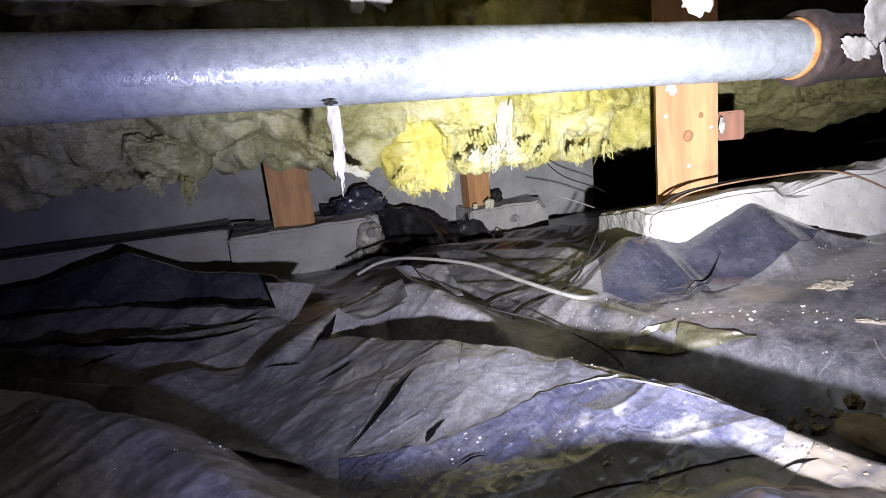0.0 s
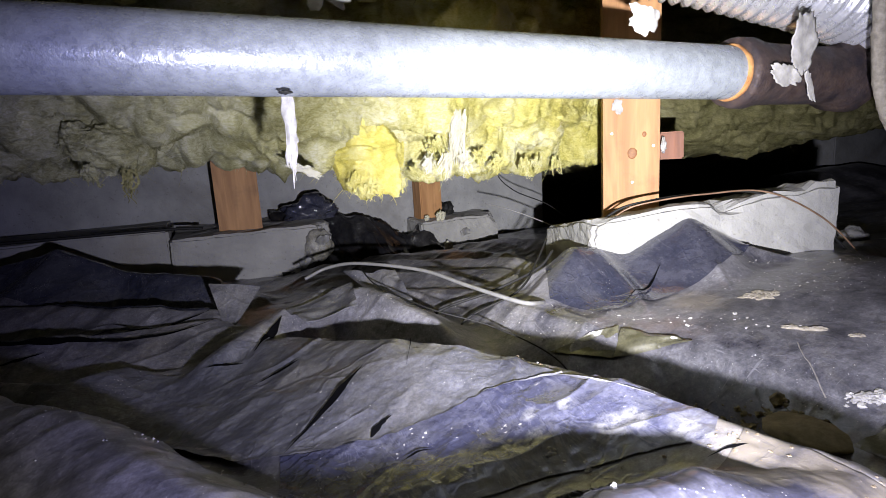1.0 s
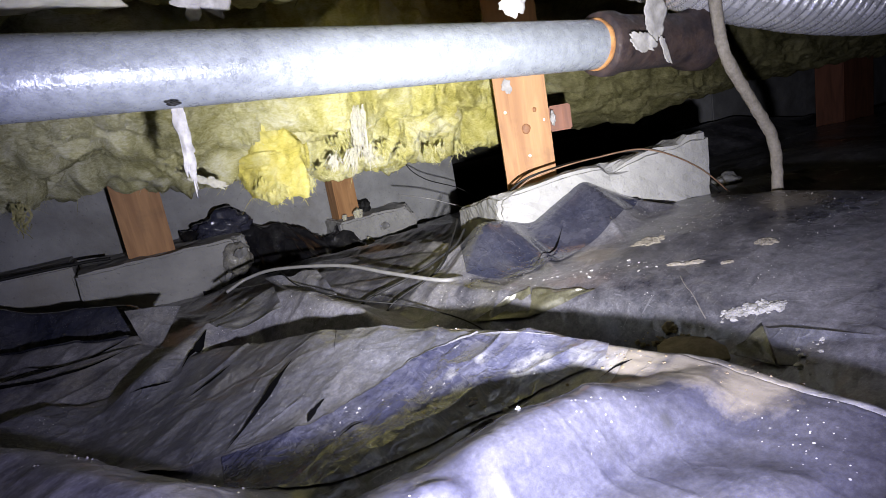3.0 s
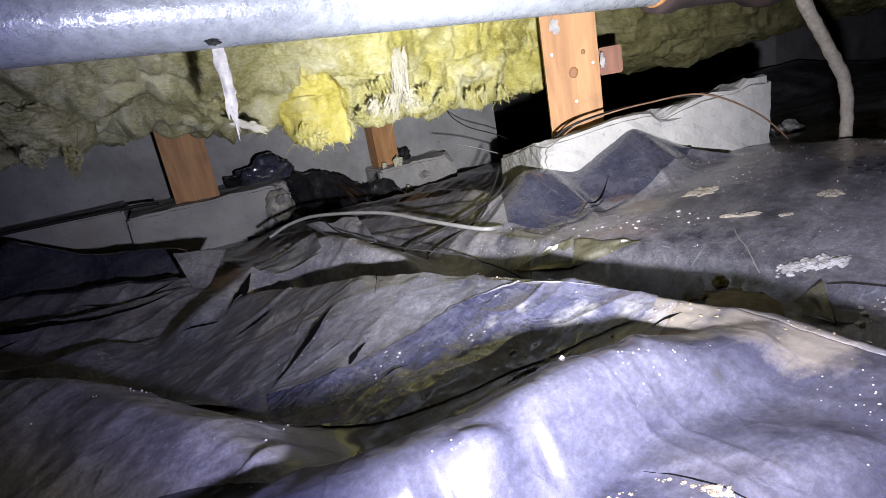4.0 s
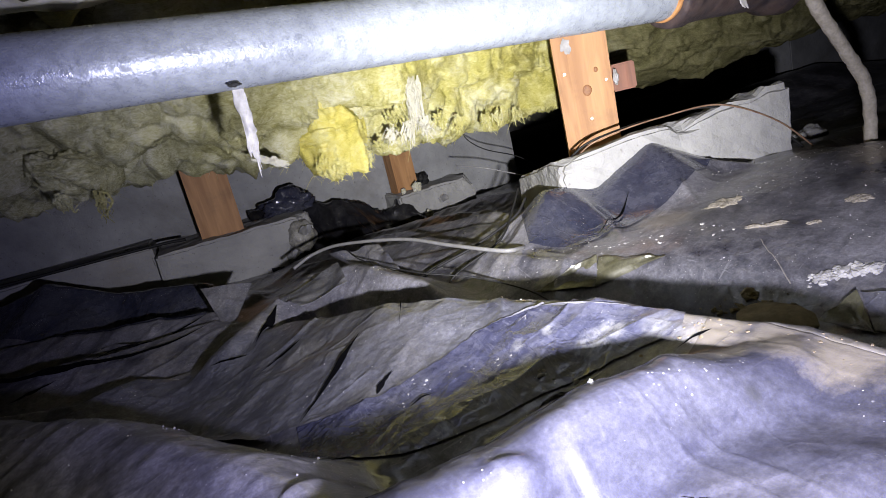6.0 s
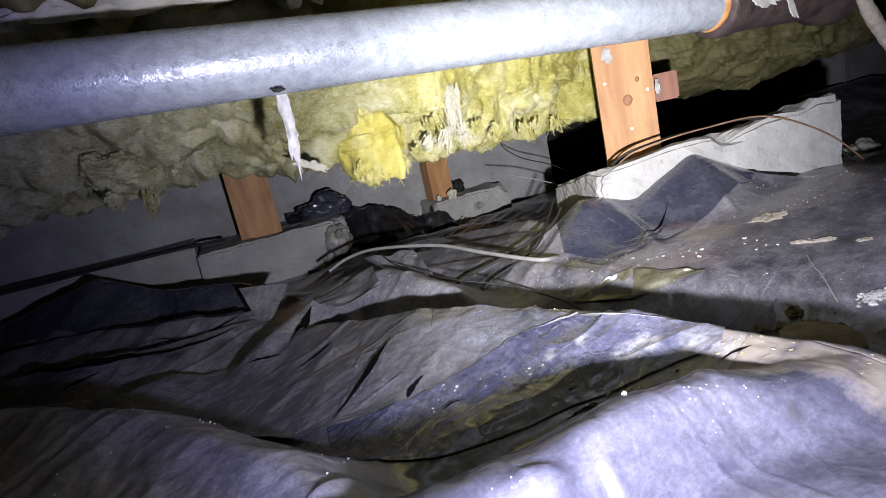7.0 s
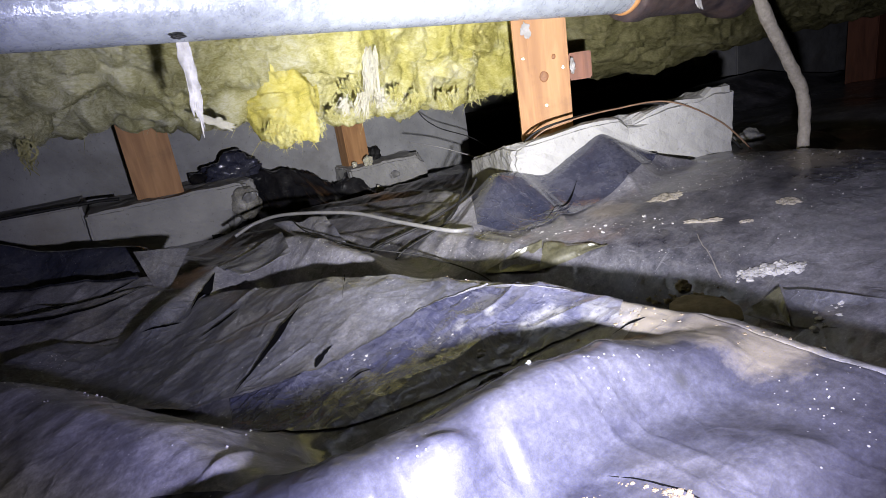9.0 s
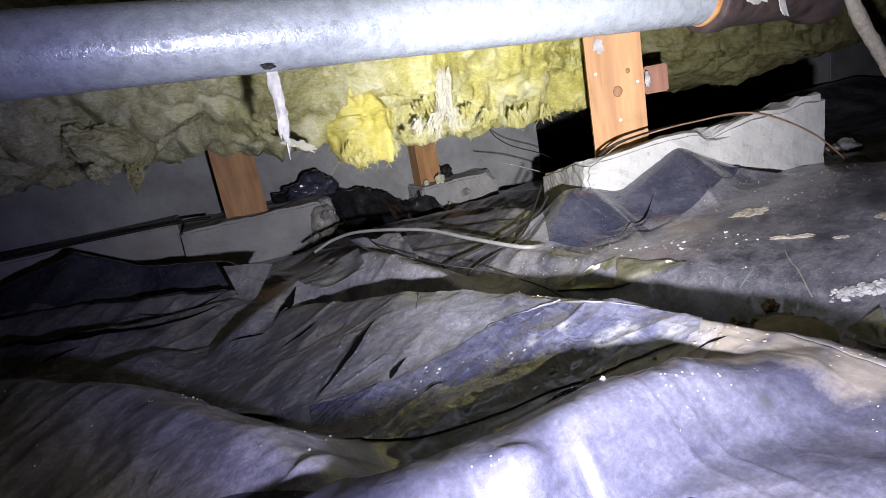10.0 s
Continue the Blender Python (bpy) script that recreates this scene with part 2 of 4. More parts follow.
M_RUST = metal_material("rusty_cast_iron", (0.025, 0.020, 0.025), (0.085, 0.055, 0.045), 0.2, 0.55, 0.85, 40, 0.6)
M_RUST_RING = metal_material("orange_rust", (0.25, 0.10, 0.03), (0.50, 0.27, 0.10), 0.0, 0.8, 0.95, 60, 0.5)
M_FOIL = metal_material("aluminium_foil", (0.70, 0.71, 0.76), (0.88, 0.89, 0.94), 0.60, 0.18, 0.40, 30, 0.35)
M_WHITE = plain_material("white_paper_pulp", (0.50, 0.49, 0.48), 0.9, (0.27, 0.26, 0.25), 110)
M_CORD = plain_material("dusty_grey_cord", (0.34, 0.31, 0.26), 0.85, (0.17, 0.15, 0.12), 180)
M_TUBE = plain_material("pale_plastic_tube", (0.30, 0.30, 0.30), 0.35, (0.17, 0.165, 0.16), 40)
M_BLACK = plain_material("black_rubber", (0.012, 0.012, 0.012), 0.7)
# near-black without gloss: shade of slits and folds painted as a colour
M_SLIT_SHADE = plain_material("slit_shade_black", (0.006, 0.006, 0.007), 1.0)
M_SLIT_SHADE.node_tree.nodes["Principled BSDF"].inputs["Specular IOR Level"].default_value = 0.0
M_COPPER = plain_material("brown_wire", (0.34, 0.22, 0.14), 0.5, (0.14, 0.08, 0.05), 60, 0.2)
M_CRUMB = plain_material("pale_crumbs", (0.34, 0.31, 0.26), 0.95, (0.15, 0.13, 0.10), 220)
M_GRIT = plain_material("dull_grit", (0.27, 0.25, 0.23), 0.95, (0.13, 0.12, 0.11), 260)
M_CLAY = plain_material("pale_clay", (0.27, 0.23, 0.15), 0.95, (0.14, 0.115, 0.07), 120)
M_WRAP = plastic_material("clear_wrap_over_stone", (0.20, 0.19, 0.16), (0.40, 0.39, 0.36), (0.12, 0.11, 0.05), 0.38, 0.60, 0.25, shine=0.06)
# pulp and mortar colours darkened to offset the torch's strong light close by
M_PULP_DIM = plain_material("darkened_pulp", (0.20, 0.20, 0.225), 0.8, (0.10, 0.10, 0.115), 160)
M_TAN_DIM = plain_material("darkened_tan_mortar", (0.22, 0.175, 0.12), 0.9, (0.11, 0.085, 0.055), 240)
M_NAIL = plain_material("bright_steel", (0.7, 0.7, 0.72), 0.3, None, 60, 0.9)


# ---- mesh helpers ----
def lattice(ix, iy, iz, seed):
    h = (ix.astype(np.int64) * 374761393 + iy.astype(np.int64) * 668265263 + iz.astype(np.int64) * 2147483647 + seed * 974634) & 0x7FFFFFFF
    h = ((h ^ (h >> 13)) * 1274126177) & 0x7FFFFFFF
    return ((h ^ (h >> 16)) & 0xFFFF) / 32767.5 - 1.0


def vnoise(x, y, z=0.0, seed=0):
    """Smooth noise from -1 to 1 at arrays of points."""
    x, y, z = np.broadcast_arrays(np.asarray(x, float), np.asarray(y, float), np.asarray(z, float))
    fx, fy, fz = np.floor(x), np.floor(y), np.floor(z)
    u, v, w = x - fx, y - fy, z - fz
    u, v, w = u * u * u * (u * (u * 6 - 15) + 10), v * v * v * (v * (v * 6 - 15) + 10), w * w * w * (w * (w * 6 - 15) + 10)
    total = 0
    for a in (0, 1):
        for b in (0, 1):
            for c in (0, 1):
                k = (u if a else 1 - u) * (v if b else 1 - v) * (w if c else 1 - w)
                total = total + k * lattice(fx + a, fy + b, fz + c, seed)
    return total


def fbm(x, y, z=0.0, octaves=4, seed=0, gain=0.5):
    t, a = 0, 1.0
    for o in range(octaves):
        t = t + a * vnoise(x * 2 ** o, y * 2 ** o, np.asarray(z) * 2 ** o, seed + o)
        a *= gain
    return t


def raw_mesh(name, verts, faces, mat, smooth=True):
    me = bpy.data.meshes.new(name)
    me.from_pydata(verts, [], faces)
    me.materials.append(mat)
    me.polygons.foreach_set("use_smooth", [smooth] * len(me.polygons))
    me.update()
    return me


def grid_mesh(name, P, mat, loop=False, smooth=True):
    """A mesh from an array of points of shape (rows, columns, 3); loop closes the columns."""
    r, c = P.shape[:2]
    idx = np.arange(r * c).reshape(r, c)
    if loop:
        idx = np.hstack([idx, idx[:, :1]])
    q = np.stack([idx[:-1, :-1], idx[:-1, 1:], idx[1:, 1:], idx[1:, :-1]], -1).reshape(-1, 4)
    me = bpy.data.meshes.new(name)
    me.vertices.add(r * c)
    me.vertices.foreach_set("co", P.reshape(-1).astype(np.float32))
    me.loops.add(len(q) * 4)
    me.loops.foreach_set("vertex_index", q.reshape(-1).astype(np.int32))
    me.polygons.add(len(q))
    me.polygons.foreach_set("loop_start", np.arange(0, len(q) * 4, 4, dtype=np.int32))
    me.update(calc_edges=True)
    me.polygons.foreach_set("use_smooth", [smooth] * len(me.polygons))
    me.materials.append(mat)
    me.validate()
    return me


def part(name, bm, mat, parent=None, label=""):
    me = bpy.data.meshes.new(name)
    bm.to_mesh(me)
    bm.free()
    me.materials.append(mat)
    ob = new(name, me)
    ob.parent = parent
    return tagged(ob, label)


def adopt(name, me, parent=None, label=""):
    ob = new(name, me)
    ob.parent = parent
    return tagged(ob, label)


def box_bm(x0, x1, y0, y1, z0, z1, bevel=0.0, cuts=0, rough=0.0, seed=0):
    bm = bmesh.new()
    bmesh.ops.create_cube(bm, size=1)
    for v in bm.verts:
        v.co = ((x0 + x1) / 2 + v.co.x * (x1 - x0), (y0 + y1) / 2 + v.co.y * (y1 - y0), (z0 + z1) / 2 + v.co.z * (z1 - z0))
    if bevel:
        bmesh.ops.bevel(bm, geom=bm.edges[:], offset=bevel, segments=2, affect="EDGES")
    if cuts:
        bmesh.ops.subdivide_edges(bm, edges=bm.edges[:], cuts=cuts, use_grid_fill=True)
    if rough:
        for v in bm.verts:
            p = v.co * 22 + Vector((seed * 7.1, seed * 3.3, 0))
            v.co += noise.noise_vector(p) * rough + noise.noise_vector(p * 4) * rough * 0.35
    for f in bm.faces:
        f.smooth = bool(rough)
    return bm


def smooth_line(pts, n=12):
    """A Catmull-Rom line through points."""
    P = [np.array(p, float) for p in pts]
    P = [2 * P[0] - P[1]] + P + [2 * P[-1] - P[-2]]
    out = []
    for a, b, c, d in zip(P, P[1:], P[2:], P[3:]):
        for i in range(n):
            t = i / n
            out.append(0.5 * (2 * b + (c - a) * t + (2 * a - 5 * b + 4 * c - d) * t * t + (3 * b - a - 3 * c + d) * t ** 3))
    out.append(P[-2])
    return np.array(out)


def tube_mesh(name, pts, radius, mat, sides=10, n=12, wobble=0.0, seed=0):
    """A bent tube along points; radius is a number or a function of 0..1."""
    L = smooth_line(pts, n)
    T = np.gradient(L, axis=0)
    T /= np.linalg.norm(T, axis=1)[:, None]
    up = np.array([0.13, 0.31, 0.94])
    A = np.cross(T, up)
    A /= np.linalg.norm(A, axis=1)[:, None]
    B = np.cross(T, A)
    ang = np.linspace(0, 2 * np.pi, sides, endpoint=False)
    s = np.linspace(0, 1, len(L))
    R = np.array([radius(k) if callable(radius) else radius for k in s])[:, None]
    R = R * (1 + wobble * vnoise(s[:, None] * 40, np.cos(ang)[None] * 2 + 5, np.sin(ang)[None] * 2, seed))
    P = L[:, None] + R[..., None] * (np.cos(ang)[None, :, None] * A[:, None] + np.sin(ang)[None, :, None] * B[:, None])
    ends = [np.repeat(L[:1, None], sides, 1), P, np.repeat(L[-1:, None], sides, 1)]
    return grid_mesh(name, np.concatenate(ends), mat, loop=True)


# ---- the ground: soil, and the film that lies over its lumps ----
def tent(X, Y, pts, right, left, r=0.012):
    """Film stretched over a ridge line: falls away at one slope to each side, rounded over the top."""
    best = np.full(X.shape, -9.0)
    for (x0, y0, z0), (x1, y1, z1) in zip(pts, pts[1:]):
        dx, dy = x1 - x0, y1 - y0
        t = np.clip(((X - x0) * dx + (Y - y0) * dy) / (dx * dx + dy * dy), 0, 1)
        ex, ey = X - x0 - t * dx, Y - y0 - t * dy
        side = dx * ey - dy * ex
        k = np.clip(side / np.sqrt(dx * dx + dy * dy) / 0.01, -1, 1) * 0.5 + 0.5
        slope = right + (left - right) * k
        d = np.sqrt(ex * ex + ey * ey + r * r) - r
        best = np.maximum(best, z0 + t * (z1 - z0) - slope * d)
    return best


RIDGES = [
    # the long crest that runs from the folds towards the camera's right
    (((0.145, 0.55, 0.045), (0.226, 0.408, 0.069), (0.306, 0.298, 0.072), (0.326, 0.228, 0.077), (0.328, 0.160, 0.080), (0.340, 0.115, 0.081), (0.340, 0.068, 0.081), (0.33, -0.10, 0.080)), 0.33, 1.3, 0.010),
    # the near hump
    (((-0.03, 0.185, 0.055), (0.037, 0.155, 0.082), (0.081, 0.133, 0.094), (0.14, 0.124, 0.0975), (0.21, 0.128, 0.0973), (0.265, 0.128, 0.0925), (0.315, 0.105, 0.083)), 1.85, 1.0, 0.022),
    (((0.06, 0.060, 0.046), (0.20, 0.070, 0.066), (0.26, 0.058, 0.073), (0.34, 0.02, 0.072)), 0.8, 0.15, 0.006),
    # the hump beside it
    (((-0.40, 0.72, 0.06), (-0.124, 0.459, 0.088), (0.0, 0.325, 0.090), (0.075, 0.223, 0.088), (0.115, 0.150, 0.080)), 0.40, 0.9, 0.012),
    # layered folds in front of the footing
    (((-0.60, 1.10, 0.05), (-0.30, 1.06, 0.062), (-0.155, 1.0, 0.104), (-0.05, 0.97, 0.058), (0.074, 0.889, 0.050)), 0.7, 0.6, 0.006),
    (((-0.55, 0.98, 0.045), (-0.152, 0.88, 0.045), (0.071, 0.727, 0.042)), 0.55, 1.2, 0.004),
    (((-0.45, 0.83, 0.040), (-0.074, 0.711, 0.040), (0.069, 0.697, 0.036)), 0.35, 1.0, 0.004),
    (((-0.36, 0.76, 0.035), (-0.06, 0.555, 0.036), (-0.01, 0.59, 0.03)), 0.4, 0.9, 0.004),
    # the fold under the tube
    (((0.08, 0.56, 0.040), (0.150, 0.62, 0.060), (0.20, 0.665, 0.064), (0.25, 0.625, 0.066), (0.285, 0.54, 0.060), (0.315, 0.44, 0.045)), 0.9, 0.7, 0.006),
    # the mound before the pier and the film drawn up its face
    (((1.2, 0.52, 0.03), (0.80, 0.42, 0.070), (0.765, 0.31, 0.086), (0.777, 0.2, 0.083), (0.76, 0.0, 0.08), (0.7, -0.3, 0.08)), 0.15, 0.9, 0.02),
    (((0.60, 0.545, 0.060), (0.649, 0.511, 0.119)), 1.1, 0.9, 0.004),
    (((0.649, 0.511, 0.118), (0.675, 0.513, 0.106), (0.72, 0.520, 0.0985), (0.765, 0.525, 0.082), (0.80, 0.532, 0.060), (0.88, 0.55, 0.040), (1.02, 0.59, 0.015)), 0.65, 0.6, 0.012),
    (((0.44, 0.60, 0.045), (0.505, 0.55, 0.096), (0.60, 0.552, 0.083), (0.649, 0.511, 0.115)), 0.65, 0.8, 0.006),
    (((0.405, 0.52, 0.044), (0.455, 0.395, 0.036), (0.51, 0.30, 0.030)), 0.8, 0.12, 0.006),
    (((0.649, 0.511, 0.120), (0.628, 0.455, 0.082), (0.600, 0.405, 0.060)), 0.9, 1.3, 0.002),
    (((0.649, 0.511, 0.118), (0.690, 0.470, 0.090), (0.720, 0.420, 0.074)), 1.1, 0.8, 0.002),
    (((0.530, 0.535, 0.090), (0.520, 0.47, 0.058), (0.500, 0.42, 0.046)), 0.8, 0.8, 0.002),
    # the bank of film before the far wall
    (((1.75, 1.28, 0.06), (2.25, 1.28, 0.072), (2.7, 1.28, 0.006), (3.2, 1.28, -0.03)), 0.5, 0.6, 0.03),
    # far folds between the piers
    (((0.22, 0.98, 0.012), (0.33, 0.86, 0.026), (0.47, 0.66, 0.050)), 0.3, 0.5, 0.003),
    (((0.27, 1.10, 0.005), (0.42, 0.93, 0.022), (0.50, 0.70, 0.055)), 0.4, 0.35, 0.003),
    (((0.40, 1.16, -0.005), (0.52, 1.0, 0.020), (0.56, 0.82, 0.035)), 0.35, 0.5, 0.003),
    (((0.62, 1.20, -0.01), (0.68, 1.05, 0.018), (0.70, 0.9, 0.03)), 0.4, 0.5, 0.003),
    (((0.24, 0.80, 0.030), (0.36, 0.70, 0.028), (0.42, 0.56, 0.048)), 0.5, 0.6, 0.003),
]


def base_height(X, Y):
    z = 0.012 + 0.012 * vnoise(X * 3.1, Y * 3.1, 0, 5)
    z = z - 0.05 * np.clip((Y - 0.8) / 0.5, 0, 1) * np.clip((X + 0.1) / 0.3, 0, 1)
    return z


HOLLOWS = [(0.390, 0.335, 0.078, 0.13, 0.050, -62), (0.405, 0.14, 0.075, 0.12, 0.050, -88), (0.27, 0.46, 0.03, 0.10, 0.03, -58), (0.19, 0.205, 0.012, 0.10, 0.022, 3), (-0.03, 0.43, 0.03, 0.15, 0.03, -47)]


def hollow_depth(X, Y):
    total = 0
    for x, y, depth, a, b, turn in HOLLOWS:
        c, s = math.cos(radians(turn)), math.sin(radians(turn))
        u, v = (X - x) * c + (Y - y) * s, (Y - y) * c - (X - x) * s
        total = total + depth * np.exp(-(u / a) ** 2 - (v / b) ** 2)
    return total


def film_height(X, Y, wrinkles=True):
    wx = 0.006 * fbm(X * 11, Y * 11, 1.7, 3, 11)
    wy = 0.006 * fbm(X * 11, Y * 11, 4.2, 3, 21)
    XX, YY = X + wx, Y + wy
    k = 0.004
    total = np.exp(base_height(X, Y) / k)
    for pts, right, left, r in RIDGES:
        total = total + np.exp(np.clip(tent(XX, YY, pts, right, left, r), -0.2, 1) / k)
    z = k * np.log(total)
    z = z - hollow_depth(X, Y) * np.clip((0.075 - z) / 0.03, 0, 1)
    if wrinkles:
        c1 = np.abs(vnoise(X * 8 + 4.5 * Y, Y * 14 - X * 6, 0.3, 31))
        c2 = np.abs(vnoise(X * 17 - 9 * Y, Y * 23 + X * 15, 2.3, 41))
        near = 1 / (1 + np.exp((Y - 0.13) / 0.012)) * np.exp(-((X - 0.18) / 0.16) ** 2)
        mound = 1 / (1 + np.exp((0.46 - X) / 0.02)) * np.clip((Y - 0.10) / 0.08, 0, 1) * np.clip((0.62 - Y) / 0.05, 0, 1)
        calm = (1 - 0.85 * near) * (1 - 0.68 * mound)
        z = z - (0.0056 * c1 + 0.0014 * c2) * calm + 0.004 - 0.0022 * near - 0.0014 * mound + 0.0004 * fbm(X * 120, Y * 120, 0, 2, 51) * calm
        # sharp raised creases of slack film
        qx, qy = X + 0.02 * vnoise(X * 15, Y * 15, 5.0, 71), Y + 0.02 * vnoise(X * 15, Y * 15, 8.0, 72)
        for f, g, high, seed in ((9, 15, 0.0030, 81), (24, 17, 0.0011, 82), (38, 52, 0.0004, 83)):
            line = (1 - np.abs(vnoise(qx * f + 3 * qy, qy * g - 5 * qx, 0.7, seed))) ** 9
            z = z + high * line * calm * np.clip(vnoise(X * 6, Y * 6, 0.4, seed + 5) + 0.55, 0, 1)
        # upright pleats down the near face
        pleat = 0.0034 * vnoise(X * 42 + 5 * Y, Y * 8, 0, 61) + 0.0010 * (1 - np.abs(vnoise(X * 90 + 9 * Y, Y * 11, 0, 62))) ** 4 - 0.0008 * np.abs(vnoise(X * 24, Y * 30, 0, 63))
        # taut facets of the near face
        for fx, fy, ax, ay, tx, ty, bow in ((0.160, 0.1080, 0.019, 0.0100, 0.44, 0.30, 12.0), (0.193, 0.1050, 0.0045, 0.0070, 0.60, 0.15, 0.0), (0.1245, 0.0955, 0.017, 0.0110, -0.30, -0.34, 0.0)):
            dx, dy = X - fx, Y - fy
            facet = np.exp(-(((dx - 0.2 * dy) / ax) ** 2 + (dy / ay) ** 2) ** 2)
            z = z + facet * (tx * dx + ty * dy + 0.5 * bow * dx * dx)
            pleat = pleat * (1 - 0.5 * facet)
        z = z + near * pleat
    return z


NEAR_EDGE = ((-0.05, 0.232), (0.038, 0.200), (0.077, 0.178), (0.115, 0.145), (0.14, 0.139), (0.1885, 0.142), (0.2245, 0.141), (0.266, 0.139), (0.30, 0.150), (0.345, 0.168))


DRAPE_LOW = ((0.436, 0.505), (0.470, 0.456), (0.540, 0.436), (0.600, 0.432), (0.655, 0.445), (0.725, 0.465))
DRAPE_TOP = ((0.470, 0.566), (0.520, 0.560), (0.580, 0.548), (0.620, 0.530), (0.652, 0.522), (0.700, 0.530), (0.760, 0.532))


def near_edge(X):
    return np.interp(X, [p[0] for p in NEAR_EDGE], [p[1] for p in NEAR_EDGE])


def stretch(*pieces):
    return np.unique(np.concatenate([np.arange(a, b, s) for a, b, s in pieces]))


def build_ground():
    xs, ys = stretch((-4, -1, 0.1), (-1, 1.6, 0.04), (1.6, 5.01, 0.1)), stretch((-3, -0.5, 0.1), (-0.5, 1.6, 0.04), (1.6, 4.61, 0.1))
    X, Y = np.meshgrid(xs, ys)
    Z = np.minimum(film_height(X, Y, False) - 0.075, 0.02) + 0.006 * fbm(X * 9, Y * 9, 0, 3, 3)
    tagged(adopt("ground", grid_mesh("ground", np.dstack([X, Y, Z]), M_SOIL)), "bare brown soil under the film", "ground", kind="structure")
    xs = stretch((-1.5, -0.7, 0.03), (-0.7, -0.35, 0.006), (-0.35, 0.85, 0.0021), (0.85, 1.3, 0.006), (1.3, 3.2, 0.03))
    ys = stretch((-0.8, -0.12, 0.02), (-0.12, 0.75, 0.0021), (0.75, 1.2, 0.004), (1.2, 1.37, 0.012))
    X, Y = np.meshgrid(xs, ys)
    Z = film_height(X, Y)
    under = np.clip((near_edge(X) - 0.004 - Y) / 0.006, 0, 1) * np.clip((0.338 - X) / 0.006, 0, 1) * np.clip((X + 0.04) / 0.01, 0, 1)
    low, top = np.interp(X, [p[0] for p in DRAPE_LOW], [p[1] for p in DRAPE_LOW]), np.interp(X, [p[0] for p in DRAPE_TOP], [p[1] for p in DRAPE_TOP])
    draped = np.clip((Y - low - 0.006) / 0.008, 0, 1) * np.clip((top - 0.003 - Y) / 0.006, 0, 1) * np.clip((X - 0.462) / 0.012, 0, 1) * np.clip((0.735 - X) / 0.012, 0, 1)
    Z = Z - 0.005 * under - 0.008 * draped
    tagged(adopt("plastic_sheet", grid_mesh("plastic_sheet", np.dstack([X, Y, Z]), M_PLASTIC)),
           "dusty black plastic vapour barrier sheet, wrinkled and torn, over lumpy soil", "plastic sheet")
    xs = np.arange(-0.05, 0.3445, 0.0012)
    t = np.linspace(0, 1, 190)[:, None]
    X = np.repeat(xs[None], len(t), 0)
    Y = -0.11 + (near_edge(X) + 0.0012 * vnoise(X * 90, 0.3, 0, 7) + 0.11) * t
    Z = film_height(X, Y) + 0.0004 - 0.004 * np.clip((X - 0.338) / 0.006, 0, 1)
    tagged(adopt("near_film", grid_mesh("near_film", np.dstack([X, Y, Z]), M_FILM_NEAR)),
           "cleaner glossy lavender-grey plastic sheet lapped over the dusty one", "plastic sheet")


def on_film(x, y):
    return float(film_height(np.array([[x]]), np.array([[y]]))[0, 0])


build_ground()


# ---- foundation walls, ceiling ----
def wall(name, x0, x1, y0, y1, z0, z1, label, mat=M_CONCRETE):
    ob = part(name, box_bm(x0, x1, y0, y1, z0, z1, 0.004), mat)
    return tagged(ob, label, "wall", kind="structure")


wall("wall_north", -3.0, 0.985, 1.38, 1.58, -0.3, 0.62, "grey poured concrete foundation wall, stained")
wall("wall_north_far", 2.28, 5.0, 1.38, 1.58, -0.3, 0.62, "grey concrete foundation wall beside the dark opening")
wall("wall_beyond", -3.0, 5.0, 4.4, 4.6, -0.3, 0.62, "dark concrete wall beyond the opening")
wall("wall_west", -3.2, -3.0, -2.5, 4.6, -0.3, 0.62, "grey concrete foundation wall")
wall("wall_east", 5.0, 5.2, -2.5, 4.6, -0.3, 0.62, "grey concrete foundation wall")
wall("wall_south", -3.2, 5.2, -2.7, -2.5, -0.3, 0.62, "grey concrete foundation wall")
tagged(part("ceiling", box_bm(-3.2, 5.2, -2.7, 4.6, 0.62, 0.66), M_WOOD_OLD), "brown wooden subfloor boards", "ceiling", kind="structure")


def footing(name, x, y, turn, wide, deep, z0, z1, label, seed, chips=(), rise=0.0, fall=0.0, back=0.0):
    """A cast block with its front corner at x, y, turned about it; rough faces and broken corners."""
    bm = box_bm(0, wide, 0, deep, z0, z1, 0.005, 0)
    bmesh.ops.subdivide_edges(bm, edges=[e for e in bm.edges if e.calc_length() > 0.03], cuts=22, use_grid_fill=True)
    mid = Vector((wide / 2, deep / 2, (z0 + z1) / 2))
    for v in bm.verts:
        p = v.co * 20 + Vector((seed * 7.1, seed * 3.3, 0))
        if rise and v.co.z > z1 - 0.03:
            k = min(max((v.co.x - wide * 0.62) / (wide * 0.30), 0), 1)
            v.co.z += rise * k * (1 + 0.8 * noise.noise(v.co * 45)) * (v.co.z - z1 + 0.03) / 0.03
        if fall and v.co.z > z1 - 0.05:
            v.co.z -= fall * max(0.0, 1 - v.co.x / 0.13) * (v.co.z - z1 + 0.05) / 0.05
        if back and v.co.z > z1 - 0.05 - fall:
            v.co.z -= back * max(0.0, v.co.y - 0.02)
        v.co += noise.noise_vector(p) * 0.004 + noise.noise_vector(p * 5) * 0.0022
        for cx, cy, cz, r in chips:
            d = (v.co - Vector((cx, cy, cz))).length * (1 + 0.35 * noise.noise(v.co * 60))
            if d < r:
                v.co += (mid - v.co).normalized() * (r - d) * 0.8
    for f in bm.faces:
        f.smooth = False
    ob = part(name, bm, M_PAD)
    ob.matrix_world = pose(x, y, 0, 0, 0, turn)
    return tagged(ob, label, "footing")


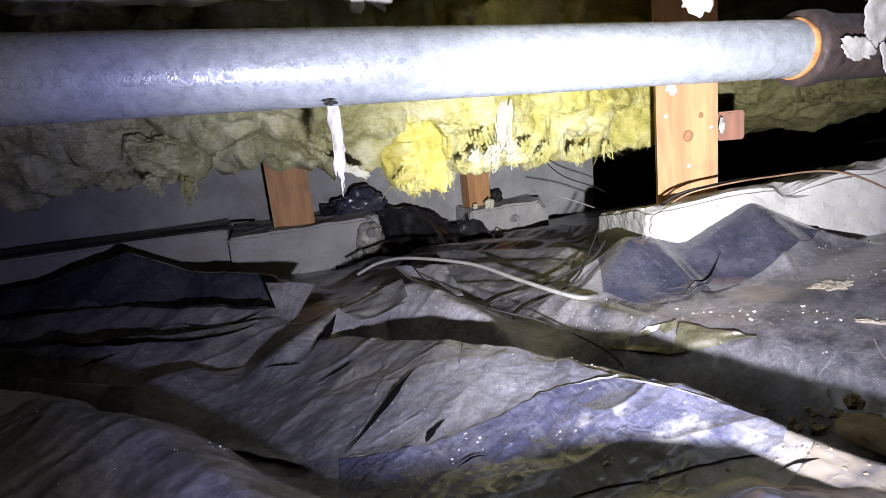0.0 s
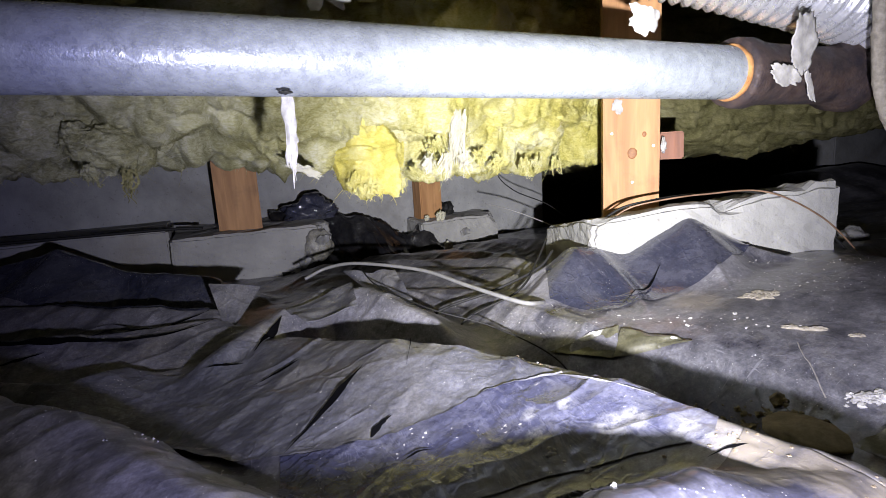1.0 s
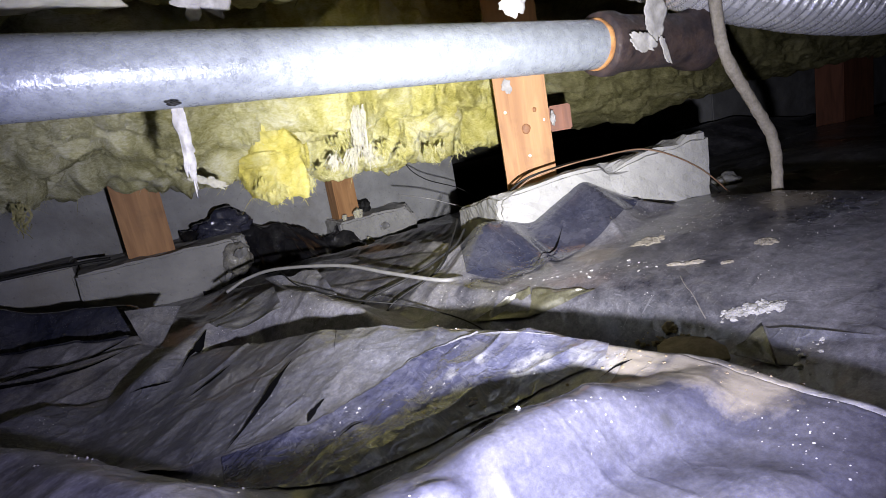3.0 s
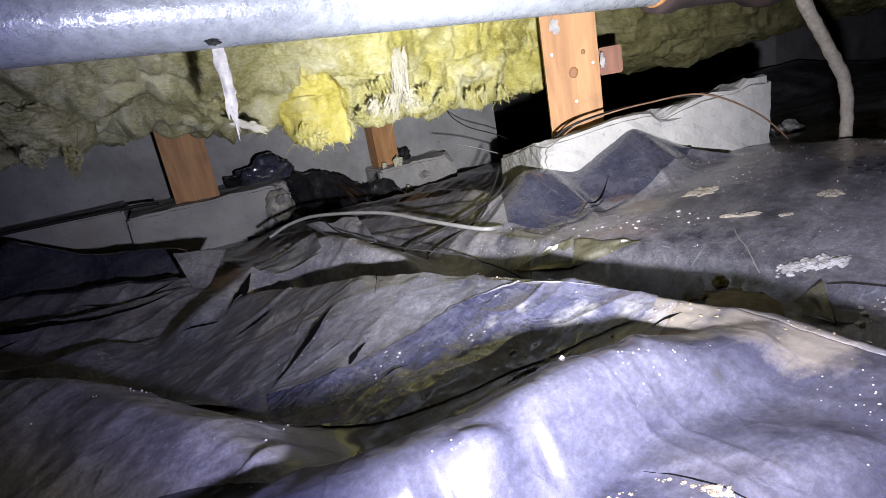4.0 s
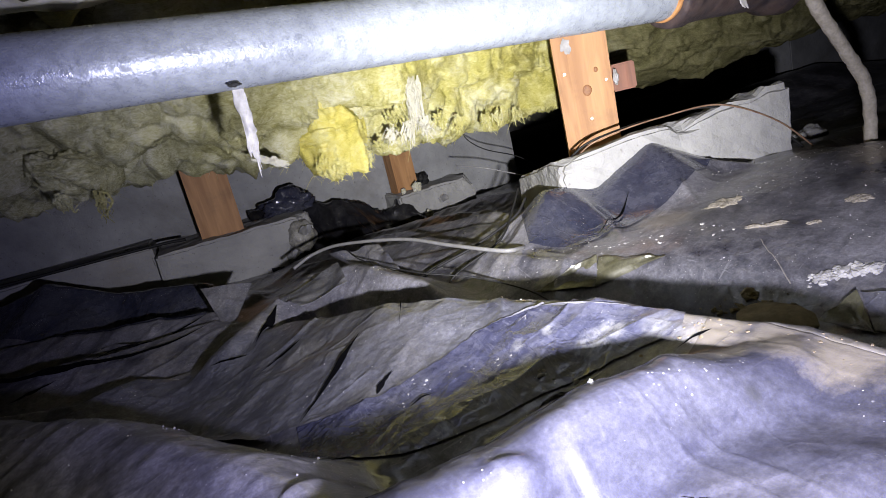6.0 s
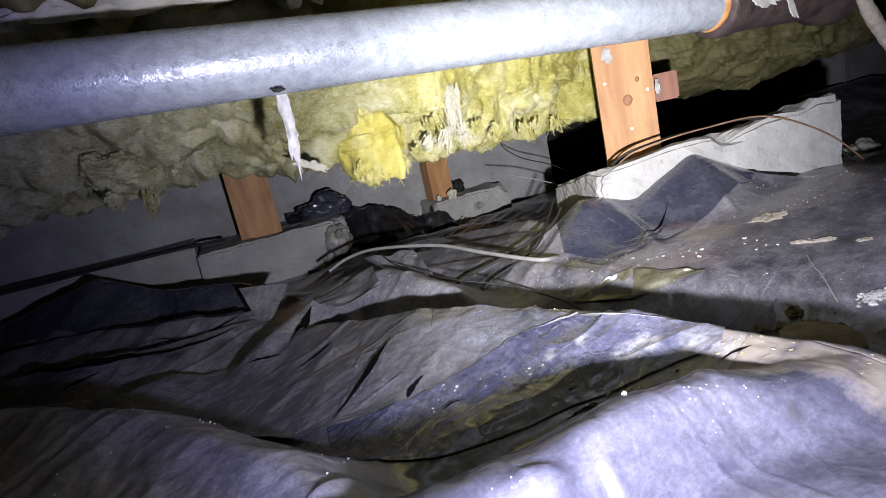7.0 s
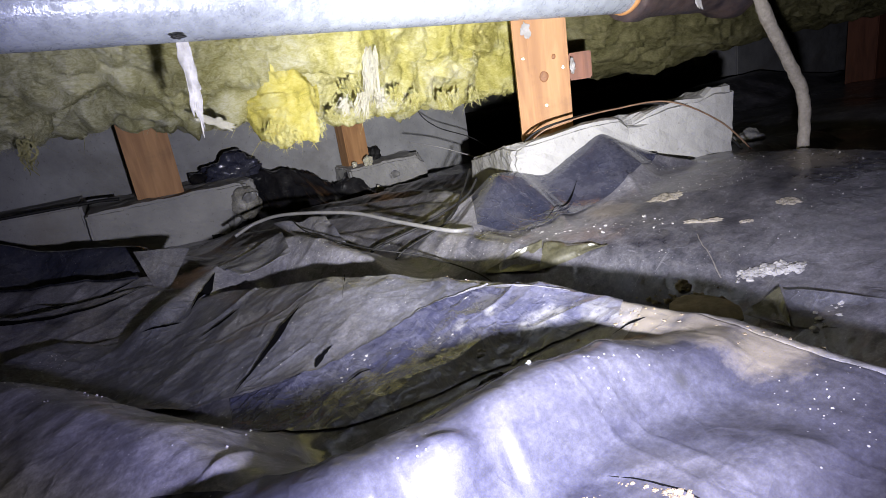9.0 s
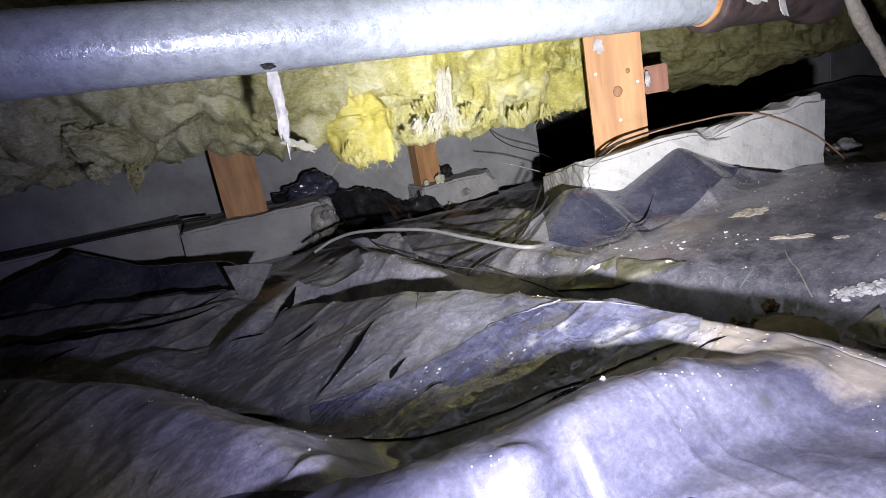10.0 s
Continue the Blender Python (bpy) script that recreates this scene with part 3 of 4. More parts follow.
footing("wall_footing", -1.9, 1.20, 0, 1.894, 0.178, -0.15, 0.100, "pale concrete strip footing along the wall", 1)
footing("pier_pad", 0.0, 1.15, 0, 0.312, 0.225, -0.12, 0.084, "pale concrete pad with a chipped corner under a post", 2, ((0.312, 0.0, -0.03, 0.085), (0.312, 0.0, 0.084, 0.035)))
footing("pier_pad", 0.525, 0.545, -18, 0.332, 0.22, -0.10, 0.141, "rough whitish concrete pad under a post, film drawn up its face", 3, ((0.0, 0.0, 0.14, 0.03), (0.18, 0.0, 0.15, 0.03)), 0.016, 0.013, 0.20)
footing("pier_pad", 0.552, 1.25, 0, 0.213, 0.12, -0.12, 0.048, "small grey concrete pad beside the wall", 4, ((0.213, 0.0, 0.05, 0.03),))


def post(x, y, turn, wide, deep, z0, z1, label, mat=M_WOOD):
    bm = box_bm(0, wide, 0, deep, z0, z1, 0.0025)
    ob = part("wooden_post", bm, mat)
    ob.matrix_world = pose(x, y, 0, 0, 0, turn)
    return tagged(ob, label, "post", "wooden posts")


front_post = post(0.618, 0.638, -36, 0.077, 0.077, 0.088, 0.62, "orange-brown square fir post standing on a concrete pad")
def nail(parent, x, z):
    bm = bmesh.new()
    bmesh.ops.create_cone(bm, cap_ends=True, segments=10, radius1=0.0014, radius2=0.0017, depth=0.003)
    bmesh.ops.rotate(bm, verts=bm.verts, matrix=Matrix.Rotation(radians(90), 3, "X"))
    bmesh.ops.translate(bm, verts=bm.verts, vec=(x, -0.001, z))
    part("nail", bm, M_NAIL, parent, "bright nail head")


def knot(parent, x, z, r):
    bm = bmesh.new()
    bmesh.ops.create_icosphere(bm, subdivisions=3, radius=1)
    for v in bm.verts:
        k = 1 + 0.10 * noise.noise(v.co * 1.1 + Vector((x * 90, 0, z * 40)))
        v.co = Vector((x + v.co.x * r * k, v.co.y * 0.0012, z + v.co.z * r * 1.25 * k))
    for f in bm.faces:
        f.smooth = True
    part("knot", bm, M_KNOT, parent, "dark brown knot in the wood")


knot(front_post, 0.040, 0.206, 0.0065)
knot(front_post, 0.056, 0.232, 0.0030)
for x, z in ((0.040, 0.165), (0.068, 0.215), (0.012, 0.235)):
    nail(front_post, x, z)
part("cleat", box_bm(0.0785, 0.112, 0.020, 0.058, 0.194, 0.233, 0.002), M_WOOD_OLD, front_post, "short red-brown block nailed to the side of the post")
post(0.090, 1.20, 0, 0.086, 0.086, 0.080, 0.62, "orange-brown square fir post against the concrete wall")
post(0.571, 1.30, 0, 0.058, 0.058, 0.044, 0.62, "thin brown wooden post on a small pad")
post(2.28, 0.90, 0, 0.22, 0.09, -0.02, 0.62, "dark red-brown wooden post in the dark", M_WOOD_OLD)


# ---- glass wool ----
def batt(name, keys, mat, label, seed, lumps=0.020, step=0.0035, sides=150, wisps=2500, wmat=None, flow=1.0):
    """A hanging batt: an upright oval section (x, front y, back y, bottom z, top z) swept along x, lumpy and fibrous."""
    keys = np.array(keys, float)
    xs = np.arange(keys[0, 0], keys[-1, 0], step)
    f, b, lo, hi = (np.interp(xs, keys[:, 0], keys[:, i]) for i in (1, 2, 3, 4))
    a = np.linspace(0, 2 * np.pi, sides, endpoint=False)
    ca, sa = np.cos(a), np.sin(a)
    ca, sa = np.sign(ca) * np.abs(ca) ** 0.75, np.sign(sa) * np.abs(sa) ** 0.75
    Y = ((f + b) / 2)[:, None] + ((b - f) / 2)[:, None] * ca
    Z = ((lo + hi) / 2)[:, None] + ((hi - lo) / 2)[:, None] * sa
    X = np.repeat(xs[:, None], sides, 1)
    taper = np.clip(np.minimum(xs - xs[0], xs[-1] - xs) / 0.03, 0, 1)[:, None] ** 0.5
    Y = ((f + b) / 2)[:, None] + (Y - ((f + b) / 2)[:, None]) * taper
    Z = ((lo + hi) / 2)[:, None] + (Z - ((lo + hi) / 2)[:, None]) * taper
    d = lumps * fbm(X * 12, Y * 12, Z * 12 * flow, 2, seed) + lumps * 1.1 * (np.abs(vnoise(X * 26, Y * 26, Z * 30 * flow, seed + 7)) - 0.3)
    d = d + lumps * 0.55 * (np.abs(vnoise(X * 58, Y * 58, Z * 70 * flow, seed + 8)) - 0.3) + 0.0045 * (np.abs(vnoise(X * 130, Y * 130, Z * 160 * flow, seed + 9)) - 0.3) + 0.002 * vnoise(X * 260, Y * 260, Z * 300, seed + 10)
    dy = d * ca + lumps * 0.6 * vnoise(X * 22, Y * 22, Z * 22, seed + 3)
    dz = d * sa + lumps * 0.6 * vnoise(X * 22, Y * 22, Z * 22, seed + 4)
    dx = lumps * 0.6 * vnoise(X * 22, Y * 22, Z * 22, seed + 5)
    P = np.dstack([X + dx, Y + dy, Z + dz])
    thing = tagged(adopt(name, grid_mesh(name, P, mat, loop=True)), label, "insulation", "glass wool batts")
    rng = np.random.default_rng(seed)
    verts, faces = [], []
    low = np.where(sa < 0.35)[0]
    for _ in range(wisps):
        i, j = rng.integers(2, len(xs) - 2), rng.choice(low)
        p = P[i, j]
        way = np.array([rng.normal(0, 0.8), ca[j] * 0.8 + rng.normal(0, 0.4), sa[j] * 0.6 + rng.normal(0, 0.5)])
        way /= np.linalg.norm(way)
        length, wide = rng.uniform(0.003, 0.009) + 0.010 * rng.random() ** 8, rng.uniform(0.0002, 0.0007)
        bend = rng.normal(0, 0.9, 3)
        sidev = np.cross(way, rng.normal(0, 1, 3))
        sidev /= np.linalg.norm(sidev)
        n0 = len(verts)
        for s in (0.0, 0.35, 0.7, 1.0):
            c = p - way * 0.002 + way * length * s + bend * length * 0.6 * s * s + np.array([0, 0, -length * 0.15 * s * s])
            w = wide * (1 - 0.75 * s)
            verts += [tuple(c - sidev * w), tuple(c + sidev * w)]
        for s in range(3):
            k = n0 + 2 * s
            faces.append((k, k + 1, k + 3, k + 2))
    if verts:
        w = adopt("fibre_fuzz", raw_mesh("fibre_fuzz", verts, faces, wmat or mat), thing, "loose curling glass fibres")
        tagged(w, kind="stuff")
    return thing


batt("insulation_batt", [(-1.4, 0.62, 1.18, 0.26, 0.5), (-0.6, 0.62, 1.18, 0.25, 0.5), (-0.26, 0.64, 1.16, 0.245, 0.5), (-0.05, 0.64, 1.15, 0.232, 0.5), (0.10, 0.65, 1.14, 0.242, 0.5),
                         (0.20, 0.66, 1.12, 0.212, 0.5), (0.30, 0.67, 1.08, 0.200, 0.5), (0.40, 0.67, 1.05, 0.198, 0.5), (0.50, 0.70, 1.05, 0.186, 0.5), (0.60, 0.74, 1.05, 0.184, 0.5),
                         (0.72, 0.76, 1.06, 0.183, 0.5), (0.82, 0.76, 1.08, 0.192, 0.5)],
     M_FIBRE, "drooping torn yellow fibreglass insulation batt, dusty grey at one end", 71, 0.019, step=0.003, sides=190, wisps=16000)
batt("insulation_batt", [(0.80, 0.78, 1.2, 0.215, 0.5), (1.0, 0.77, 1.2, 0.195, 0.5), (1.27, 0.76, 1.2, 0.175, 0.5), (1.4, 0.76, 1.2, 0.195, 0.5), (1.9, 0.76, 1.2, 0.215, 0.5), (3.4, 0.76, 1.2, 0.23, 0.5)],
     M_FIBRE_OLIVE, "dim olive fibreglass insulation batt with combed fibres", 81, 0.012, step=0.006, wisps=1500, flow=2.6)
batt("insulation_clump", [(0.235, 0.71, 0.80, 0.228, 0.246), (0.262, 0.685, 0.80, 0.198, 0.266), (0.286, 0.676, 0.80, 0.175, 0.276), (0.308, 0.68, 0.80, 0.183, 0.262), (0.345, 0.705, 0.79, 0.210, 0.240)], M_FIBRE_GOLD,
     "hanging clump of golden yellow glass wool", 91, 0.018, step=0.002, sides=110, wisps=1200)
batt("insulation_clump", [(-0.075, 0.70, 0.82, 0.262, 0.285), (-0.045, 0.665, 0.82, 0.236, 0.290), (-0.012, 0.655, 0.82, 0.222, 0.290), (0.016, 0.66, 0.82, 0.216, 0.285), (0.040, 0.69, 0.81, 0.248, 0.280)], M_FIBRE,
     "drooping tuft of dirty yellow glass wool", 92, 0.014, step=0.002, sides=110, wisps=900)
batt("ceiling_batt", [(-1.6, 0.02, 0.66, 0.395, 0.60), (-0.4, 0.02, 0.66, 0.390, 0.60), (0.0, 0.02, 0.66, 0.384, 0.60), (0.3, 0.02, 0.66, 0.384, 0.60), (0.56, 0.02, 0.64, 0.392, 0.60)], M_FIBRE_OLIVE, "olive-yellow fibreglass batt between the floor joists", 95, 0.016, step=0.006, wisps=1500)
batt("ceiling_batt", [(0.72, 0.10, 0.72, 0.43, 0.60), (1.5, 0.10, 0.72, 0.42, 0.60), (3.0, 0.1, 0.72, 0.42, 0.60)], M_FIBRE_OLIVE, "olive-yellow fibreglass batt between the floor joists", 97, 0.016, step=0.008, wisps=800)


# ---- drain pipe and its coupling ----
def lathe_x(name, prof, mat, y, z, dy=0.0, dz=0.0, sides=48, rough=0.0, seed=0):
    """A turned body along x from (x, radius) pairs; the axis drifts by dy, dz for each metre."""
    a = np.linspace(0, 2 * np.pi, sides, endpoint=False)
    rows = []
    for x, r in prof:
        rr = r * (1 + rough * vnoise(x * 60, np.cos(a) * 3, np.sin(a) * 3, seed))
        rows.append(np.stack([np.full(sides, x), y + dy * x + rr * np.cos(a), z + dz * x + rr * np.sin(a)], -1))
    return grid_mesh(name, np.array(rows), mat, loop=True)


AX = dict(y=0.390, z=0.307, dy=0.0405, dz=-0.0278)


def drain_pipe():
    base = new("drain_pipe")
    tagged(base, "weathered galvanised steel drain pipe ending in a rusty coupling", "pipe")
    xs = np.linspace(-1.8, 0.602, 160)
    adopt("pipe_body", lathe_x("pipe_body", [(x, 0.0268) for x in xs], M_PIPE, **AX, rough=0.006), base, "dull galvanised steel tube with worn patches")
    adopt("rust_ring", lathe_x("rust_ring", [(0.597, 0.0262), (0.597, 0.0285), (0.6055, 0.0285), (0.6055, 0.0262)], M_RUST_RING, **AX, rough=0.04), base, "thin ring of orange rust")
    prof = [(0.603, 0.026), (0.603, 0.034), (0.607, 0.0355), (0.625, 0.0355), (0.630, 0.033), (0.660, 0.0315), (0.74, 0.0315), (0.765, 0.033), (0.775, 0.039), (0.800, 0.040), (0.806, 0.037), (0.806, 0.030), (0.79, 0.0)]
    adopt("coupling", lathe_x("coupling", prof, M_RUST, **AX, rough=0.03, seed=4), base, "dark rusty cast iron coupling with raised hubs")
    return base


drain_pipe()


# ---- foil duct ----
def foil_duct():
    L = smooth_line(((0.55, 0.52, 0.455), (0.72, 0.43, 0.397), (0.90, 0.37, 0.338), (1.10, 0.32, 0.308), (1.35, 0.25, 0.308), (1.7, 0.15, 0.32)), 80)
    T = np.gradient(L, axis=0)
    T /= np.linalg.norm(T, axis=1)[:, None]
    A = np.cross(T, (0, 0, 1.0))
    A /= np.linalg.norm(A, axis=1)[:, None]
    B = np.cross(T, A)
    s = np.cumsum(np.r_[0, np.linalg.norm(np.diff(L, axis=0), axis=1)])
    a = np.linspace(0, 2 * np.pi, 48, endpoint=False)
    R = 0.056 + 0.0032 * np.sin(2 * np.pi * s[:, None] / 0.0135 + a) + 0.0012 * vnoise(s[:, None] * 30, np.cos(a) * 3, np.sin(a) * 3, 8)
    P = L[:, None] + R[..., None] * (np.cos(a)[None, :, None] * A[:, None] + np.sin(a)[None, :, None] * B[:, None])
    tagged(adopt("foil_duct", grid_mesh("foil_duct", P, M_FOIL, loop=True)), "shiny corrugated aluminium flexible duct under the joists", "duct")


foil_duct()


# ---- cords, wires, tubes ----
def cable(name, pts, radius, mat, label, category="cable", wobble=0.0, n=14):
    return tagged(adopt(name, tube_mesh(name, pts, radius, mat, 10, n, wobble, 3)), label, category)


cable("hanging_cord", ((0.70, 0.335, 0.42), (0.700, 0.33, 0.301), (0.716, 0.33, 0.246), (0.765, 0.33, 0.189), (0.801, 0.33, 0.137), (0.795, 0.325, 0.070)), 0.0066, M_CORD, "dusty grey cord hanging down to the plastic sheet", wobble=0.16)
for dy, dz, mat, r in ((0.0, 0.0, M_COPPER, 0.0011), (0.014, -0.001, M_BLACK, 0.0017)):
    cable("pad_wire", ((0.560, 0.572 + dy, 0.112 + dz), (0.580, 0.545 + dy, 0.138 + dz), (0.612, 0.523 + dy, 0.148 + dz), (0.667, 0.500 + dy, 0.153 + dz), (0.741, 0.472 + dy, 0.151 + dz * 1.6), (0.813, 0.447 + dy, 0.113 + dz), (0.867, 0.43 + dy, 0.060), (0.888, 0.425 + dy, 0.035)), r, mat,
          "thin brown wire lying over the concrete pad")
cable("pale_tube", ((0.200, 0.80, 0.050), (0.235, 0.80, 0.062), (0.274, 0.764, 0.070), (0.336, 0.666, 0.070), (0.362, 0.57, 0.065), (0.388, 0.49, 0.060), (0.415, 0.492, 0.054), (0.445, 0.53, 0.040), (0.46, 0.55, 0.01)), 0.0025, M_TUBE, "pale plastic tube lying across the plastic sheet", "tube")
cable("dark_cable", ((0.31, 0.61, -0.01), (0.33, 0.60, 0.028), (0.40, 0.575, 0.052), (0.463, 0.573, 0.072), (0.49, 0.58, 0.09)), 0.0018, M_BLACK, "thin dark cable lying over the film folds")
cable("dark_cable", ((0.33, 0.56, -0.01), (0.35, 0.555, 0.028), (0.42, 0.548, 0.055), (0.47, 0.585, 0.080), (0.50, 0.61, 0.10)), 0.0014, M_BLACK, "thin dusty cable lying over the film folds")
cable("thin_wire", ((0.272, 0.745, 0.068), (0.262, 0.62, 0.070), (0.292, 0.515, 0.062), (0.345, 0.475, 0.044), (0.386, 0.425, 0.020), (0.41, 0.40, -0.02)), 0.0008, M_BLACK, "thin dusty wire curving over the film folds")
cable("wall_cable", ((-0.9, 1.195, 0.105), (-0.42, 1.195, 0.107), (-0.2, 1.195, 0.104), (0.0, 1.196, 0.100), (0.06, 1.20, 0.095)), 0.003, M_BLACK, "thin black cable along the top of the footing")
cable("thin_wire", ((0.641, 0.98, 0.30), (0.641, 1.0, 0.245), (0.632, 1.0, 0.175), (0.671, 1.0, 0.131), (0.752, 1.0, 0.094), (0.80, 1.0, 0.06)), 0.0011, M_BLACK, "thin dark wire hanging from the insulation")
cable("thin_wire", ((0.58, 0.95, 0.115), (0.62, 0.9, 0.099), (0.688, 0.89, 0.068), (0.72, 0.885, 0.055)), 0.0012, M_TUBE, "thin pale wire end beside the concrete pad")


# ---- white pulp: drips and shreds on the pipe ----
def blob(name, x, y, z, rx, ry, rz, mat, label, seed, rough=0.5, freq=2.2, category="debris"):
    bm = bmesh.new()
    bmesh.ops.create_icosphere(bm, subdivisions=4, radius=1)
    for v in bm.verts:
        p = v.co * freq + Vector((seed * 3.7, seed * 1.3, seed))
        k = 1 + rough * noise.noise(p) + rough * 0.5 * noise.noise(p * 2.7)
        v.co = Vector((v.co.x * rx * k, v.co.y * ry * k, v.co.z * rz * k))
    for f in bm.faces:
        f.smooth = True
    ob = part(name, bm, mat)
    ob.location = (x, y, z)
    return tagged(ob, label, category)


blob("white_drip", 0.684, 0.590, 0.215, 0.004, 0.003, 0.010, M_WHITE, "white drip of sealant on the edge of the post", 4)


def scrap(name, centre, ax, ay, rx, ry, label, mat, seed, crumple=0.004, category="debris", ragged=0.45, n=40, rings=9):
    """A torn thin scrap with a ragged outline, lying in the plane of the two axes, crumpled and with thickness."""
    ax, ay = Vector(ax).normalized(), Vector(ay).normalized()
    up = ax.cross(ay).normalized()
    c = Vector(centre)
    P = np.zeros((2 * rings, n, 3))
    for i in range(n):
        a = 2 * math.pi * i / n
        k = 1 + ragged * noise.noise(Vector((math.cos(a) * 1.6, math.sin(a) * 1.6, seed * 2.3))) + ragged * 0.6 * noise.noise(Vector((math.cos(a) * 5, math.sin(a) * 5, seed)))
        for j in range(rings):
            s = j / (rings - 1)
            u, v = math.cos(a) * rx * k * s, math.sin(a) * ry * k * s
            h = crumple * noise.noise(Vector((u * 70, v * 70, seed))) * (0.4 + s)
            q = c + ax * u + ay * v + up * h
            P[j, i] = q + up * 0.0006
            P[2 * rings - 1 - j, i] = q - up * 0.0006
    return tagged(adopt(name, grid_mesh(name, P, mat, loop=True)), label, category)


scrap("paint_daub", (0.6328, 0.6254, 0.273), (0.809, -0.588, 0), (0, 0, 1), 0.008, 0.010, "splash of white sealant on the face of the post", M_WHITE, 9, 0.001, ragged=0.6)
scrap("paper_scrap", (0.655, 0.3745, 0.309), (1, 0.04, 0.1), (0.1, -0.05, 1), 0.020, 0.030, "torn grey-white paper stuck on the rusty coupling", M_WHITE, 2, 0.0025, ragged=0.45, n=70)
scrap("paper_scrap", (0.633, 0.3735, 0.282), (1, 0.04, -0.25), (0, -0.05, 1), 0.024, 0.010, "torn grey-white paper stuck on the rusty coupling", M_WHITE, 12, 0.0025, ragged=0.4, n=70)
scrap("paper_scrap", (0.667, 0.3725, 0.272), (1, 0.04, -0.2), (-0.3, 0.0, 1), 0.006, 0.015, "torn grey-white paper hanging from the rusty coupling", M_WHITE, 15, 0.002, ragged=0.4, n=70)
scrap("paper_scrap", (0.476, 0.398, 0.338), (1, 0.04, -0.3), (0, -0.4, 1), 0.017, 0.013, "torn white paper draped over the pipe", M_WHITE, 3, 0.006, ragged=0.5)
scrap("white_shred", (0.1500, 0.400, 0.251), (1, 0.1, 0), (0.03, 0.08, 1), 0.0038, 0.037, "white strip of paper pulp hanging from the pipe", M_WHITE, 31, 0.008, ragged=0.6, n=140)
blob("pipe_notch", 0.146, 0.3725, 0.2768, 0.0046, 0.0016, 0.0013, M_BLACK, "dark torn tape end on the underside of the pipe", 61, 0.5)
scrap("white_shred", (0.190, 0.62, 0.216), (1, 0, -0.5), (0.5, 0.05, 1), 0.018, 0.006, "pale wisp of insulation hanging loose", M_WOOL_PALE, 33, 0.006, ragged=0.8)
scrap("paper_scrap", (0.200, 0.485, 0.370), (1, 0, 0), (0, -0.5, 1), 0.020, 0.014, "torn white backing paper hanging from the ceiling batt", M_WHITE, 4, 0.010, ragged=0.7)
scrap("paper_scrap", (-0.045, 0.485, 0.378), (1, 0, 0), (0, -0.5, 1), 0.030, 0.010, "torn white backing paper hanging from the ceiling batt", M_WHITE, 5, 0.010, ragged=0.7)
scrap("paper_scrap", (0.070, 0.480, 0.380), (1, 0, 0), (0, -1, 0.5), 0.085, 0.018, "pale strip of backing paper under the ceiling batt", M_WOOL_PALE, 6, 0.010, ragged=0.5)


def tatter(top, length, spread, count, label, seed, lean=0.0, mat=M_WOOL_PALE, wide=0.0017):
    count = count // 2
    """A hanging bundle of wool strands that curl apart towards their tips."""
    rng = np.random.default_rng(seed)
    verts, faces = [], []
    for _ in range(count):
        p = np.array(top) + np.array((0, 0.004, 0)) + rng.normal(0, 1, 3) * np.array((spread * 0.5, spread * 0.25, spread * 0.35))
        run = length * rng.uniform(0.45, 1.0)
        tip = np.array((lean * run + rng.normal(0, spread * 0.5), rng.normal(-0.001, 0.002), -run))
        kink, phase = rng.normal(0, 0.0030, 3), rng.uniform(0, 6.3)
        w, n0 = wide * rng.uniform(0.4, 1.3), len(verts)
        turn = rng.uniform(0, 3.1)
        for s in np.linspace(0, 1, 9):
            c = p + tip * s + kink * math.sin(phase + s * 6.5) + np.array((0, 0, 0.004 * s * s * s))
            k = w * (1 - 0.8 * s ** 2)
            e = np.array((math.cos(turn + s), math.sin(turn + s) * 0.5, 0.2)) * k
            verts += [tuple(c - e), tuple(c + e)]
        faces += [(n0 + 2 * q, n0 + 2 * q + 1, n0 + 2 * q + 3, n0 + 2 * q + 2) for q in range(8)]
    return tagged(adopt("wool_tatter", raw_mesh("wool_tatter", verts, faces, mat)), label, "insulation", "hanging wool tatters", kind="stuff")


TATTER = "pale tatter of glass wool hanging from the batt"
for i, (x, y, z, length, spread, count, lean, mat) in enumerate((
        (0.402, 0.662, 0.272, 0.075, 0.009, 150, -0.10, M_WOOL_PALE), (0.388, 0.658, 0.222, 0.036, 0.008, 80, -0.35, M_WOOL_PALE), (0.405, 0.656, 0.218, 0.032, 0.007, 70, 0.25, M_WOOL_PALE),
        (0.360, 0.662, 0.216, 0.026, 0.006, 50, -0.2, M_WOOL_PALE), (0.372, 0.668, 0.240, 0.030, 0.010, 60, 0.1, M_FIBRE), (0.440, 0.675, 0.222, 0.030, 0.009, 70, 0.1, M_FIBRE),
        (0.475, 0.690, 0.212, 0.028, 0.010, 70, -0.2, M_FIBRE), (0.530, 0.715, 0.205, 0.034, 0.007, 60, 0.3, M_FIBRE), (0.565, 0.73, 0.200, 0.022, 0.010, 60, 0.0, M_FIBRE),
        (0.615, 0.75, 0.200, 0.030, 0.008, 60, 0.25, M_FIBRE), (0.318, 0.672, 0.200, 0.026, 0.008, 60, 0.2, M_FIBRE), (0.285, 0.672, 0.190, 0.024, 0.010, 80, 0.0, M_FIBRE_GOLD),
        (0.262, 0.675, 0.200, 0.022, 0.008, 50, -0.3, M_FIBRE_GOLD), (0.340, 0.672, 0.206, 0.020, 0.007, 50, 0.4, M_FIBRE), (0.008, 0.672, 0.225, 0.036, 0.005, 50, -0.1, M_FIBRE_OLIVE), (-0.03, 0.672, 0.232, 0.022, 0.008, 50, 0.2, M_FIBRE))):
    tatter((x, y, z), length, spread, count, TATTER, 300 + i, lean, mat)

